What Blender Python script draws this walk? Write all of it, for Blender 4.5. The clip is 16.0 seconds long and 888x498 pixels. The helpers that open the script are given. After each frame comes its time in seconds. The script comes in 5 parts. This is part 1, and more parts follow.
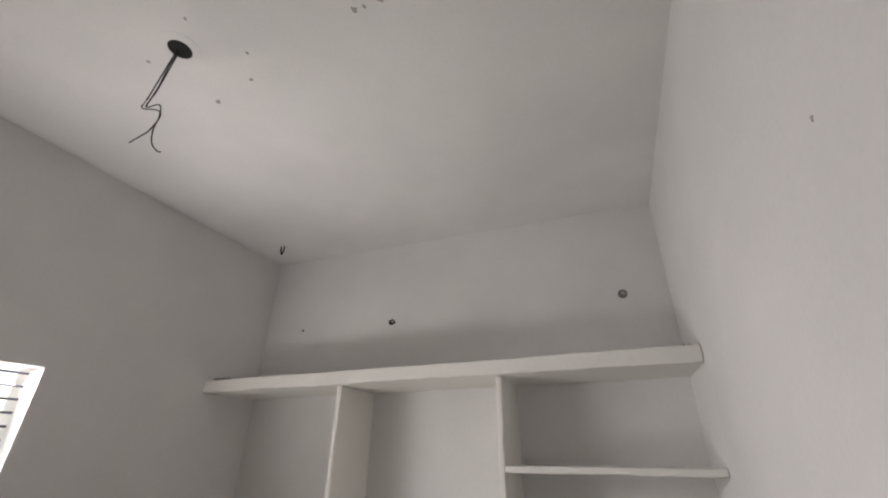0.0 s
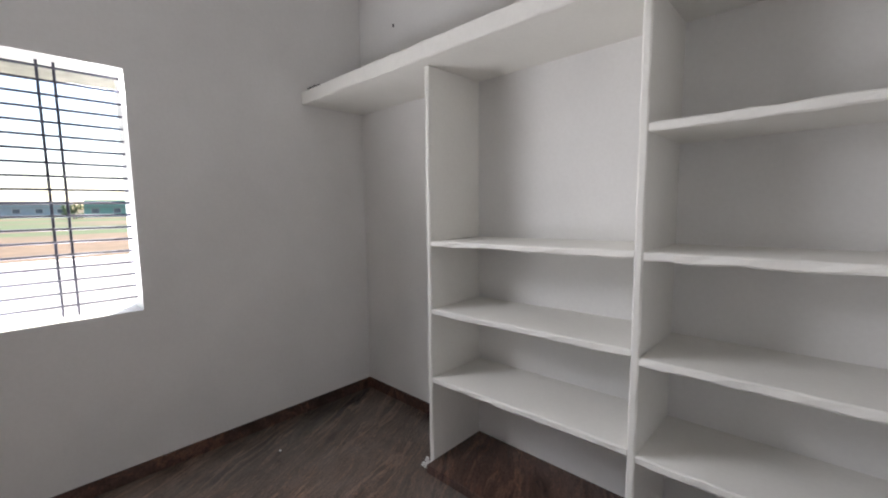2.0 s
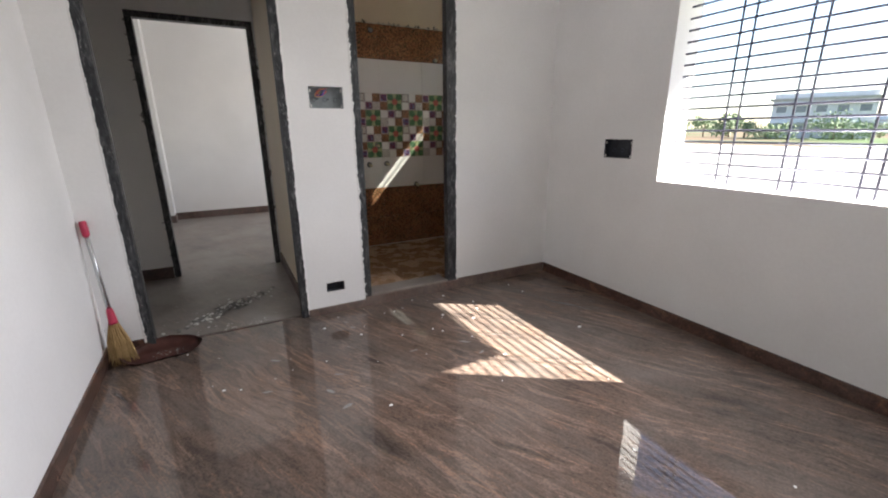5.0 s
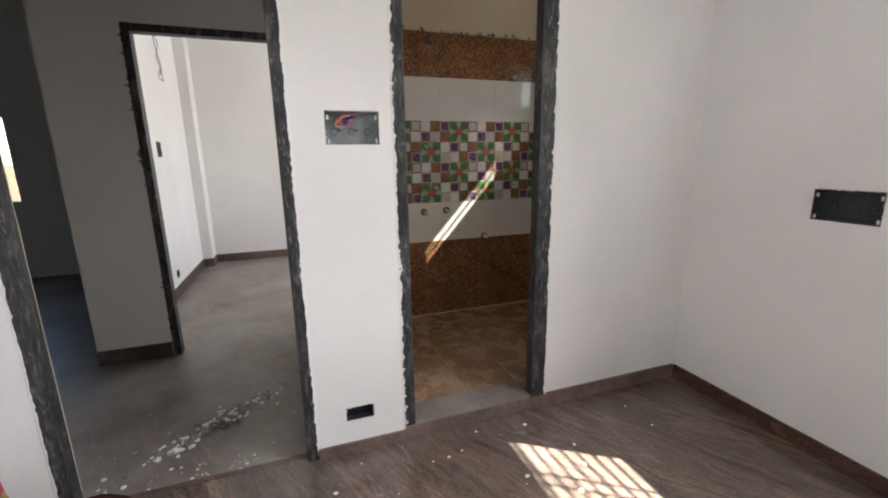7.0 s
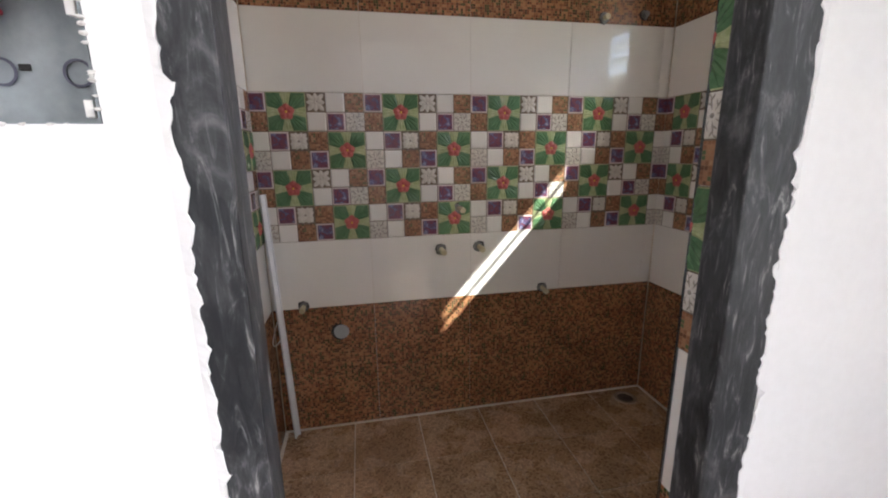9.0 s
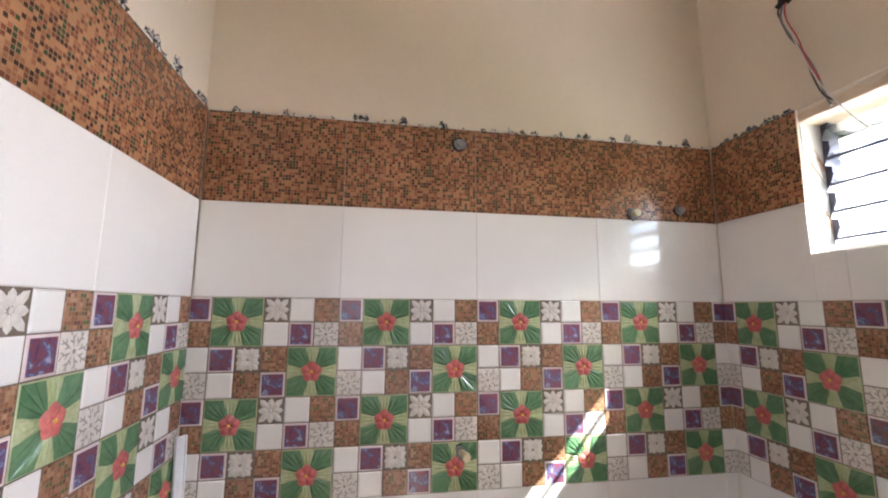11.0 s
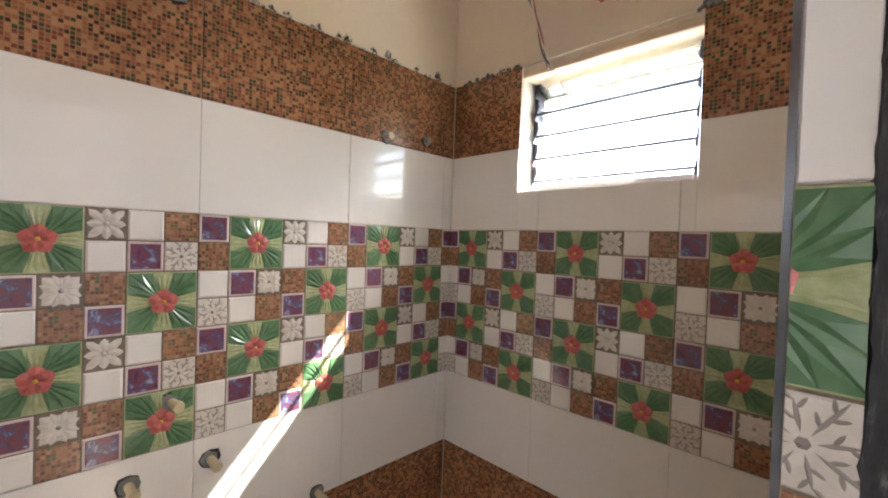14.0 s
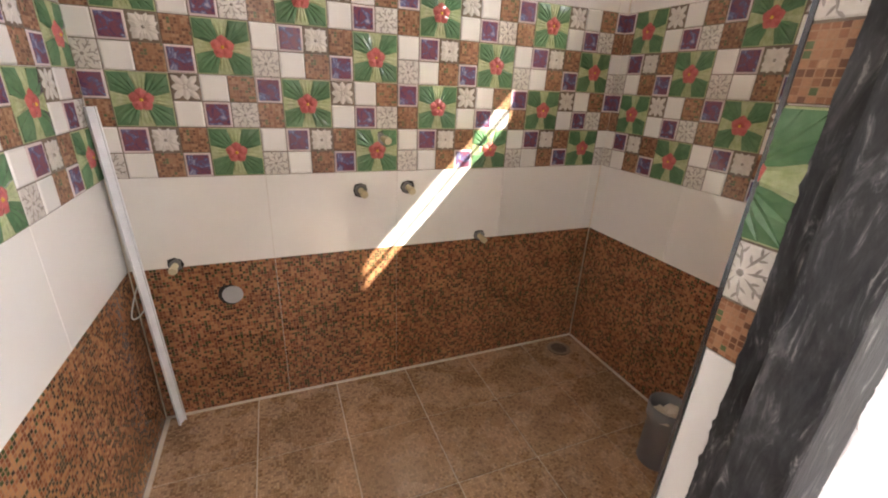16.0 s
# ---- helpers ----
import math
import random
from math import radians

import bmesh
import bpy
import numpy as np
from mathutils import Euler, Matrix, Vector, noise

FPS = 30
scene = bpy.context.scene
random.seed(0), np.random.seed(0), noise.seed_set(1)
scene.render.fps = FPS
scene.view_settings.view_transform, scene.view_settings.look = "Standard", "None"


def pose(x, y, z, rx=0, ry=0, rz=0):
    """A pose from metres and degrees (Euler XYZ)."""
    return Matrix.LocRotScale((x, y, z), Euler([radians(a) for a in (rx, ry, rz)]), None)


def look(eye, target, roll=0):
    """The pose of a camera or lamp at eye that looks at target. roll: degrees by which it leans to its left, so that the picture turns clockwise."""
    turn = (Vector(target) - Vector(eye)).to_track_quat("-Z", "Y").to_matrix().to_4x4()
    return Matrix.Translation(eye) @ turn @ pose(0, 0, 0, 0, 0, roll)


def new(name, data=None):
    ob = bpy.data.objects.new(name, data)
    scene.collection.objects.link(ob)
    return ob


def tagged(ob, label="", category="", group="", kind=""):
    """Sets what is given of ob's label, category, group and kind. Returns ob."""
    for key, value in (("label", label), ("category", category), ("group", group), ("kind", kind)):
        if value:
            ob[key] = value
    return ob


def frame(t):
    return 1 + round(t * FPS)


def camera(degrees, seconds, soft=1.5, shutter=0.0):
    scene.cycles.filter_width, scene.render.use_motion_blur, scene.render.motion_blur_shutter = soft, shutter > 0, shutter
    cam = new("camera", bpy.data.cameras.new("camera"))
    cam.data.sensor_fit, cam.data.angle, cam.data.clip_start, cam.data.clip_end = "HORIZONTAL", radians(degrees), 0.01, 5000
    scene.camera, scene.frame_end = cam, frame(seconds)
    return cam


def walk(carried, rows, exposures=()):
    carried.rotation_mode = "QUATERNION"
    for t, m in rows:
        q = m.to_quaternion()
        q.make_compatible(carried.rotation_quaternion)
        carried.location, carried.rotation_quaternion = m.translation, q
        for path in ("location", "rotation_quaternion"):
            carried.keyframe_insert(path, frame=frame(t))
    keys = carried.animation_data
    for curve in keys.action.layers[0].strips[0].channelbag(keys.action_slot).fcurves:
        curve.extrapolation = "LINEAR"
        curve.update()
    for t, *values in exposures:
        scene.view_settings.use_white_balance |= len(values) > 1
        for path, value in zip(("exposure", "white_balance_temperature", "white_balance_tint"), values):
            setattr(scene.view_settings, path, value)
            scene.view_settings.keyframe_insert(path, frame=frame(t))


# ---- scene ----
cam = camera(94.3, 16.0, soft=2.0)
PATH = [
    (0, (-0.04, 0.143, 1.665), (-0.72, 1.81, 2.536), 0.9),
    (0.5, (-0.043, 0.211, 1.635), (-0.824, 1.928, 2.302), 0.2),
    (1, (-0.12, 0.402, 1.554), (-1.012, 2.162, 1.878), -0.3),
    (1.5, (-0.168, 0.643, 1.44), (-1.255, 2.322, 1.455), -0.8),
    (2, (-0.158, 0.918, 1.328), (-1.519, 2.369, 1.117), -0.6),
    (2.5, (-0.221, 1.209, 1.221), (-1.865, 2.289, 0.86), 0.2),
    (3, (-0.271, 1.47, 1.169), (-2.138, 2.012, 0.698), 1.4),
    (3.5, (-0.273, 1.706, 1.158), (-2.19, 1.527, 0.616), 1.5),
    (4, (-0.332, 1.763, 1.143), (-2.035, 0.879, 0.577), 1.2),
    (4.5, (-0.319, 1.806, 1.134), (-1.594, 0.373, 0.568), 0.3),
    (5, (-0.323, 1.849, 1.125), (-1.216, 0.147, 0.571), -0.5),
    (5.2, (-0.325, 1.834, 1.13), (-1.13, 0.087, 0.583), -0.7),
    (7.5, (-0.869, 0.473, 1.211), (-1.492, -1.380, 0.788), -0.8),
    (8, (-1.017, 0.152, 1.205), (-1.591, -1.710, 0.754), -0.5),
    (8.2, (-1.076, 0.040, 1.212), (-1.620, -1.828, 0.749), -0.5),
    (10.3, (-1.388, -0.787, 1.248), (-1.571, -2.759, 0.969), -1.0),
    (10.5, (-1.389, -0.806, 1.300), (-1.617, -2.789, 1.174), -0.5),
    (11, (-1.397, -0.799, 1.442), (-1.729, -2.751, 1.724), 0.4),
    (11.5, (-1.386, -0.772, 1.532), (-1.830, -2.618, 2.162), 1.4),
    (12, (-1.371, -0.771, 1.555), (-1.953, -2.493, 2.385), 2.9),
    (12.5, (-1.343, -0.822, 1.562), (-2.171, -2.477, 2.320), 4.6),
    (13, (-1.370, -0.873, 1.527), (-2.496, -2.435, 2.068), 4.1),
    (13.5, (-1.412, -0.922, 1.478), (-2.761, -2.379, 1.723), 2.7),
    (14, (-1.429, -0.942, 1.419), (-2.849, -2.350, 1.383), 2.0),
    (14.5, (-1.426, -0.952, 1.360), (-2.782, -2.397, 1.093), 1.6),
    (15, (-1.411, -0.936, 1.295), (-2.618, -2.469, 0.858), 1.6),
    (15.5, (-1.374, -0.869, 1.228), (-2.359, -2.503, 0.628), 2.3),
    (16, (-1.328, -0.684, 1.172), (-2.045, -2.399, 0.434), 2.8),
]
EXPOSURES = [(0, 2.32, 6900, 11), (1, 2.36, 6600, 10), (2, 2.65, 6450, 10), (3, 2.80, 6500, 10), (4, 3.10, 6500, 10), (5.2, 3.30, 6500, 10), (7.5, 3.68, 6600, 10),
             (8.2, 3.75, 6500, 10), (10.3, 5.30, 6000, 13), (10.6, 5.25, 6000, 13), (11.5, 5.15, 6100, 12), (12.5, 5.00, 6350, 11), (13, 5.05, 6900, 12),
             (13.5, 5.05, 6500, 11), (14.5, 5.05, 6450, 12), (15, 5.05, 6900, 12), (15.5, 5.22, 7200, 13), (16, 5.35, 6900, 13)]
SKY = 0.05
LAMPS, TINTS = (2.8, 0.27, 3.4, 0.08, 3.5), ((0.955, 0.945, 1.0), (1.0, 0.93, 1.02))
walk(cam, [(t, look(eye, target, roll)) for t, eye, target, roll in PATH], EXPOSURES)

W_SUN = (0.607, -0.410, -0.680)      # the way sunlight travels

# ---- world, sun ----
world = bpy.data.worlds.new("sky_world")
scene.world = world
world.use_nodes = True
wn = world.node_tree.nodes
sky = wn.new("ShaderNodeTexSky")
sky.sky_type = "NISHITA"
sky.sun_disc = False
sky.sun_elevation = math.asin(-W_SUN[2] / Vector(W_SUN).length)
sky.sun_rotation = math.atan2(-W_SUN[0], -W_SUN[1])
sky.dust_density = 0.8
world.node_tree.links.new(sky.outputs[0], wn["Background"].inputs[0])
wn["Background"].inputs[1].default_value = SKY

sun = new("sun", bpy.data.lights.new("sun", "SUN"))
sun.data.energy, sun.data.angle, sun.data.color = 5.0, radians(0.6), (1.0, 0.95, 0.87)
sun.matrix_world = look((0, 0, 0), W_SUN)


def skylight(name, at, aim, w, h, watts, spread, tint):
    """An added area lamp that stands in for daylight coming through a window's opening."""
    lamp = new(name, bpy.data.lights.new(name, "AREA"))
    lamp.data.shape, lamp.data.size, lamp.data.size_y, lamp.data.energy = "RECTANGLE", w, h, watts
    lamp.data.color, lamp.data.spread = tint, radians(spread)
    lamp.matrix_world = look(at, Vector(at) + Vector(aim))


# The upward lamps on the sills imitate bounce from sunlit sill and ground.
skylight("window_skylight_up", (-2.79, 0.773, 0.868), (0.55, 0.34, 0.76), 1.17, 0.15, LAMPS[0], 110, TINTS[0])
skylight("window_skylight_down", (-2.755, 0.773, 1.965), (0.82, 0.12, -0.56), 1.17, 0.07, LAMPS[4], 110, TINTS[0])
skylight("bath_skylight", (-2.905, -1.536, 1.80), (1.0, 0.14, -0.28), 0.50, 0.30, LAMPS[1], 96, TINTS[1])
skylight("bath_skylight_up", (-2.745, -1.536, 1.655), (0.5, 0, 0.87), 0.54, 0.07, LAMPS[3], 70, TINTS[1])
skylight("far_skylight", (-2.88, -4.1, 1.4), (1, 0, 0), 1.17, 1.1, LAMPS[2], 180, TINTS[0])


# ---- materials ----
def material(name, rough=0.6, metal=0.0, spec=0.5):
    m = bpy.data.materials.new(name)
    m.use_nodes = True
    b = m.node_tree.nodes["Principled BSDF"]
    b.inputs["Roughness"].default_value, b.inputs["Metallic"].default_value = rough, metal
    b.inputs["Specular IOR Level"].default_value = spec
    return m, m.node_tree.nodes, m.node_tree.links, b


def coords(n, l, scale=(1, 1, 1), turn=(0, 0, 0), kind="Object"):
    c, m = n.new("ShaderNodeTexCoord"), n.new("ShaderNodeMapping")
    m.inputs["Scale"].default_value = scale
    m.inputs["Rotation"].default_value = turn
    l.new(c.outputs[kind], m.inputs[0])
    return m.outputs[0]


def noisy(n, l, vec, scale, detail=4.0, rough=0.55, distort=0.0):
    t = n.new("ShaderNodeTexNoise")
    t.inputs["Scale"].default_value, t.inputs["Detail"].default_value = scale, detail
    t.inputs["Roughness"].default_value, t.inputs["Distortion"].default_value = rough, distort
    l.new(vec, t.inputs["Vector"])
    return t.outputs["Fac"]


def ramp(n, l, fac, stops):
    r = n.new("ShaderNodeValToRGB")
    e = r.color_ramp.elements
    while len(e) < len(stops):
        e.new(0.5)
    for k, (p, c) in zip(e, stops):
        k.position, k.color = p, (*c, 1)
    l.new(fac, r.inputs[0])
    return r.outputs[0]


def blend(n, l, fac, a, b, how="MIX"):
    x = n.new("ShaderNodeMix")
    x.data_type, x.blend_type = "RGBA", how
    for s, v in ((x.inputs[0], fac), (x.inputs[6], a), (x.inputs[7], b)):
        if isinstance(v, (int, float)):
            s.default_value = v
        elif isinstance(v, tuple):
            s.default_value = (*v, 1)
        else:
            l.new(v, s)
    return x.outputs[2]


def bump(n, l, b, height, strength=0.2, dist=0.002, under=None):
    k = n.new("ShaderNodeBump")
    k.inputs["Strength"].default_value, k.inputs["Distance"].default_value = strength, dist
    l.new(height, k.inputs["Height"])
    if under is not None:
        l.new(under, k.inputs["Normal"])
    l.new(k.outputs[0], b.inputs["Normal"])
    return k.outputs[0]


def gloss(n, l, b, fac, low, high):
    r = n.new("ShaderNodeMapRange")
    r.inputs[3].default_value, r.inputs[4].default_value = low, high
    l.new(fac, r.inputs[0])
    l.new(r.outputs[0], b.inputs["Roughness"])


def plaster(name, tone, rough=0.75, grime=0.05):
    m, n, l, b = material(name, rough, spec=0.3)
    v = coords(n, l)
    big, fine = noisy(n, l, v, 1.3, 3), noisy(n, l, v, 60, 4)
    dark = tuple(c * (1 - grime * 2) for c in tone)
    c = ramp(n, l, big, [(0.3, dark), (0.7, tone)])
    l.new(blend(n, l, 0.05, c, ramp(n, l, fine, [(0.35, (0.5, 0.48, 0.45)), (0.65, (1, 1, 1))]), "MULTIPLY"), b.inputs["Base Color"])
    w = noisy(n, l, v, 5, 2)
    k = bump(n, l, b, w, 0.25, 0.01)
    bump(n, l, b, fine, 0.12, 0.001, k)
    return m


def mottled(name, dark, light, scale=20, rough=0.6, metal=0.0, relief=0.2, dist=0.002, spec=0.5, detail=5):
    m, n, l, b = material(name, rough, metal, spec)
    v = coords(n, l)
    f = noisy(n, l, v, scale, detail, 0.62)
    g = noisy(n, l, v, scale * 0.17, 3)
    c = blend(n, l, 0.5, ramp(n, l, f, [(0.3, dark), (0.7, light)]), ramp(n, l, g, [(0.3, dark), (0.7, light)]))
    l.new(c, b.inputs["Base Color"])
    if relief:
        bump(n, l, b, f, relief, dist)
    return m


def granite(name, tones, rough_low, rough_high, dust=0.0, turn=-0.47):
    """Brown stone with long drawn-out diagonal veins; dust lies on it in patches."""
    m, n, l, b = material(name, 0.15, spec=0.6)
    def along(scale):
        k = n.new("ShaderNodeMapping")
        k.inputs["Scale"].default_value = scale
        l.new(coords(n, l, turn=(0, 0, turn)), k.inputs[0])
        return k.outputs[0]

    v = along((8.0, 1.2, 4.0))
    w = noisy(n, l, coords(n, l), 1.3, 3, 0.5)
    shift = n.new("ShaderNodeVectorMath")
    shift.operation = "MULTIPLY_ADD"
    shift.inputs[1].default_value = (1.5, 0.4, 0.4)
    l.new(w, shift.inputs[0])
    l.new(v, shift.inputs[2])
    vein = noisy(n, l, shift.outputs[0], 1.0, 12, 0.64, 0.45)
    zone = noisy(n, l, along((1.9, 0.35, 1.5)), 1.0, 3, 0.5, 0.3)
    fine = noisy(n, l, along((60, 22, 30)), 2.4, 8, 0.8)
    spots = noisy(n, l, coords(n, l), 110, 4, 0.7)
    c = ramp(n, l, vein, [(0.30, tones[0]), (0.41, tones[1]), (0.47, tones[2]), (0.52, tones[1]), (0.57, tones[3]), (0.62, tones[1]), (0.72, tones[0])])
    c = blend(n, l, 1.0, c, ramp(n, l, zone, [(0.36, (0.82, 0.86, 0.88)), (0.48, (1, 1, 1)), (0.58, (1.16, 1.08, 1.03)), (0.68, (0.92, 0.92, 0.92))]), "MULTIPLY")
    thread = noisy(n, l, shift.outputs[0], 1.9, 9, 0.6, 0.6)
    c = blend(n, l, 0.55, c, ramp(n, l, thread, [(0.465, (1, 1, 1)), (0.488, (0.45, 0.40, 0.38)), (0.50, (1, 1, 1)), (0.555, (1, 1, 1)), (0.572, (2.0, 1.6, 1.3)), (0.59, (1, 1, 1))]), "MULTIPLY")
    c = blend(n, l, 0.55, c, ramp(n, l, fine, [(0.3, (0.35, 0.33, 0.32)), (0.5, (1, 1, 1)), (0.7, (1.35, 1.2, 1.08))]), "MULTIPLY")
    c = blend(n, l, 0.4, c, ramp(n, l, spots, [(0.36, (0.30, 0.28, 0.27)), (0.50, (1, 1, 1)), (0.66, (1.5, 1.4, 1.3))]), "MULTIPLY")
    d = noisy(n, l, coords(n, l), 2.3, 6, 0.6)
    if dust:
        lay = ramp(n, l, d, [(0.5 - 0.28 * dust, (0, 0, 0)), (0.95 - 0.3 * dust, (dust, dust, dust))])
        c = blend(n, l, lay, c, (0.32, 0.295, 0.27))
    l.new(c, b.inputs["Base Color"])
    gloss(n, l, b, d, rough_low, rough_high)
    return m


STONE = [(0.040, 0.031, 0.027), (0.094, 0.074, 0.063), (0.126, 0.096, 0.080), (0.180, 0.132, 0.106)]
STONE_RED = [(0.034, 0.020, 0.016), (0.070, 0.041, 0.033), (0.098, 0.058, 0.046), (0.14, 0.080, 0.060)]
M_WALL = plaster("wall_paint", (0.84, 0.83, 0.815))
M_CEIL = plaster("ceiling_paint", (0.82, 0.81, 0.79), 0.8, 0.06)
M_SHELF = plaster("shelf_whitewash", (0.87, 0.855, 0.81), 0.7, 0.04)
M_BATHWALL = plaster("bath_cream_paint", (0.80, 0.70, 0.55), 0.7, 0.05)
M_BATHCEIL = plaster("bath_ceiling_cream", (0.80, 0.73, 0.61), 0.75, 0.05)
M_FLOOR = granite("brown_granite", STONE, 0.012, 0.045, 0.28)
M_FLOOR_DUSTY = granite("dusty_granite", STONE, 0.25, 0.6, 0.9)
M_SKIRT = granite("skirting_granite", STONE_RED, 0.10, 0.25, 0.05)
M_SKIRT_SOUTH = granite("dusty_red_skirting", [(0.06, 0.040, 0.033), (0.11, 0.072, 0.058), (0.14, 0.09, 0.07), (0.17, 0.11, 0.085)], 0.35, 0.6, 0.45)
M_SKIRT_DUSTY = granite("dusty_skirting", STONE_RED, 0.4, 0.6, 0.4)
# Both dark bar colours have the window flare's violet-blue tint mixed in.
M_BAR = mottled("dark_painted_steel", (0.06, 0.06, 0.09), (0.11, 0.11, 0.15), 60, 0.45, 0.3, 0.05)
M_GRILLE = mottled("flare_tinted_bar", (0.06, 0.06, 0.09), (0.11, 0.11, 0.15), 60, 0.5, 0.2, 0.05)
M_CONCRETE = mottled("raw_concrete", (0.28, 0.27, 0.25), (0.48, 0.46, 0.43), 12, 0.85, relief=0.4)
M_CEMENT = mottled("dark_cement", (0.09, 0.088, 0.085), (0.30, 0.29, 0.28), 35, 0.9, relief=0.8, dist=0.004)
M_LIME = mottled("white_plaster_crumbs", (0.55, 0.53, 0.50), (0.82, 0.81, 0.78), 50, 0.85, relief=0.5)
M_BOX = mottled("galvanised_box_sheet", (0.16, 0.18, 0.19), (0.36, 0.39, 0.40), 25, 0.45, 0.4, 0.15)
# Near-black that paints the shade of holes and cuts; also colours the ceiling hook.
M_DARK = mottled("black_hole_shade", (0.006, 0.006, 0.006), (0.03, 0.028, 0.026), 40, 0.9, relief=0.5)
M_MARBLE = mottled("grey_threshold_stone", (0.15, 0.13, 0.115), (0.30, 0.27, 0.24), 22, 0.35, relief=0.1)
M_GROUT = mottled("cream_grout", (0.58, 0.52, 0.43), (0.74, 0.68, 0.58), 70, 0.85, relief=0.3)


def smeared(name):
    """Black stone under scraped streaks of grey plaster."""
    m, n, l, b = material(name, 0.4, spec=0.4)
    v = coords(n, l, (52, 52, 11), (0.2, 0.12, 0.2))
    streak = noisy(n, l, v, 1.0, 8, 0.68, 1.6)
    patch = noisy(n, l, coords(n, l, (14, 14, 5.5)), 1.0, 7, 0.66, 1.2)
    c = ramp(n, l, streak, [(0.42, (0.010, 0.011, 0.013)), (0.54, (0.032, 0.034, 0.037)), (0.60, (0.12, 0.12, 0.122)), (0.67, (0.44, 0.43, 0.415))])
    d = ramp(n, l, patch, [(0.44, (0.014, 0.015, 0.017)), (0.56, (0.06, 0.061, 0.063)), (0.66, (0.20, 0.20, 0.20))])
    l.new(blend(n, l, 0.5, c, d), b.inputs["Base Color"])
    gloss(n, l, b, patch, 0.2, 0.8)
    bump(n, l, b, streak, 0.4, 0.003)
    return m


M_JAMB = smeared("plaster_smeared_black_granite")


# ---- mesh helpers ----
def put(bm, name, mat, parent=None, bevel=0.0, smooth=False):
    if bevel:
        bmesh.ops.bevel(bm, geom=bm.edges[:], offset=bevel, segments=2, affect="EDGES", profile=0.6, clamp_overlap=True)
    bmesh.ops.recalc_face_normals(bm, faces=bm.faces[:])
    me = bpy.data.meshes.new(name)
    bm.to_mesh(me)
    bm.free()
    if smooth:
        for p in me.polygons:
            p.use_smooth = True
    for k in mat if isinstance(mat, (list, tuple)) else [mat]:
        me.materials.append(k)
    ob = new(name, me)
    ob.parent = parent
    return ob


def part(name, bm, mat, parent, label="", bevel=0.0, smooth=False):
    ob = put(bm, name, mat, parent, bevel, smooth)
    return tagged(ob, label)


def box(x0, x1, y0, y1, z0, z1, bm=None):
    bm = bm or bmesh.new()
    v = [bm.verts.new((x, y, z)) for x in (x0, x1) for y in (y0, y1) for z in (z0, z1)]
    for f in ((0, 1, 3, 2), (4, 6, 7, 5), (0, 4, 5, 1), (2, 3, 7, 6), (0, 2, 6, 4), (1, 5, 7, 3)):
        bm.faces.new([v[i] for i in f])
    return bm


def tube(points, radius, sides=8, bm=None, close=True):
    """A round bar along a line of points."""
    bm = bm or bmesh.new()
    pts = [Vector(p) for p in points]
    rings = []
    for i, p in enumerate(pts):
        way = (pts[min(i + 1, len(pts) - 1)] - pts[max(i - 1, 0)]).normalized()
        side = way.cross(Vector((0, 0, 1)) if abs(way.z) < 0.9 else Vector((1, 0, 0))).normalized()
        up = side.cross(way)
        r = radius[i] if isinstance(radius, (list, tuple)) else radius
        rings.append([bm.verts.new(p + (side * math.cos(a) + up * math.sin(a)) * r) for a in (2 * math.pi * k / sides for k in range(sides))])
    for a, b in zip(rings, rings[1:]):
        for k in range(sides):
            bm.faces.new((a[k], a[(k + 1) % sides], b[(k + 1) % sides], b[k]))
    if close:
        bm.faces.new(rings[0][::-1])
        bm.faces.new(rings[-1])
    return bm


def slab(axis, lo, hi, u, v, holes=(), bm=None):
    """A wall across `axis` between lo and hi, over u and v, with openings (u0, u1, v0, v1) right through it."""
    bm = bm or bmesh.new()
    us = sorted({*u, *(c for h in holes for c in h[:2])})
    vs = sorted({*v, *(c for h in holes for c in h[2:])})

    def solid(i, j):
        if not (0 <= i < len(us) - 1 and 0 <= j < len(vs) - 1):
            return False
        a, b = (us[i] + us[i + 1]) / 2, (vs[j] + vs[j + 1]) / 2
        return not any(h[0] < a < h[1] and h[2] < b < h[3] for h in holes)

    made = {}

    def at(w, a, b):
        if (w, a, b) not in made:
            made[w, a, b] = bm.verts.new({"x": (w, a, b), "y": (a, w, b), "z": (a, b, w)}[axis])
        return made[w, a, b]

    for i in range(len(us) - 1):
        for j in range(len(vs) - 1):
            if not solid(i, j):
                continue
            a, b, c, d = us[i], us[i + 1], vs[j], vs[j + 1]
            for w in (lo, hi):
                bm.faces.new((at(w, a, c), at(w, b, c), at(w, b, d), at(w, a, d)))
            for k, (p, q) in (((i - 1, j), ((a, c), (a, d))), ((i + 1, j), ((b, c), (b, d))), ((i, j - 1), ((a, c), (b, c))), ((i, j + 1), ((a, d), (b, d)))):
                if not solid(*k):
                    bm.faces.new((at(lo, *p), at(hi, *p), at(hi, *q), at(lo, *q)))
    return bm


def structure(name, bm, mat, label="", bevel=0.0):
    return tagged(put(bm, name, mat, None, bevel), label, kind="structure")


def skewed(bm):
    """The bedroom's east wall does not run square: it gains SKEW metres towards the door wall."""
    for v in bm.verts:
        v.co.x += SKEW * (NY - v.co.y) / (NY - SY)
    return bm


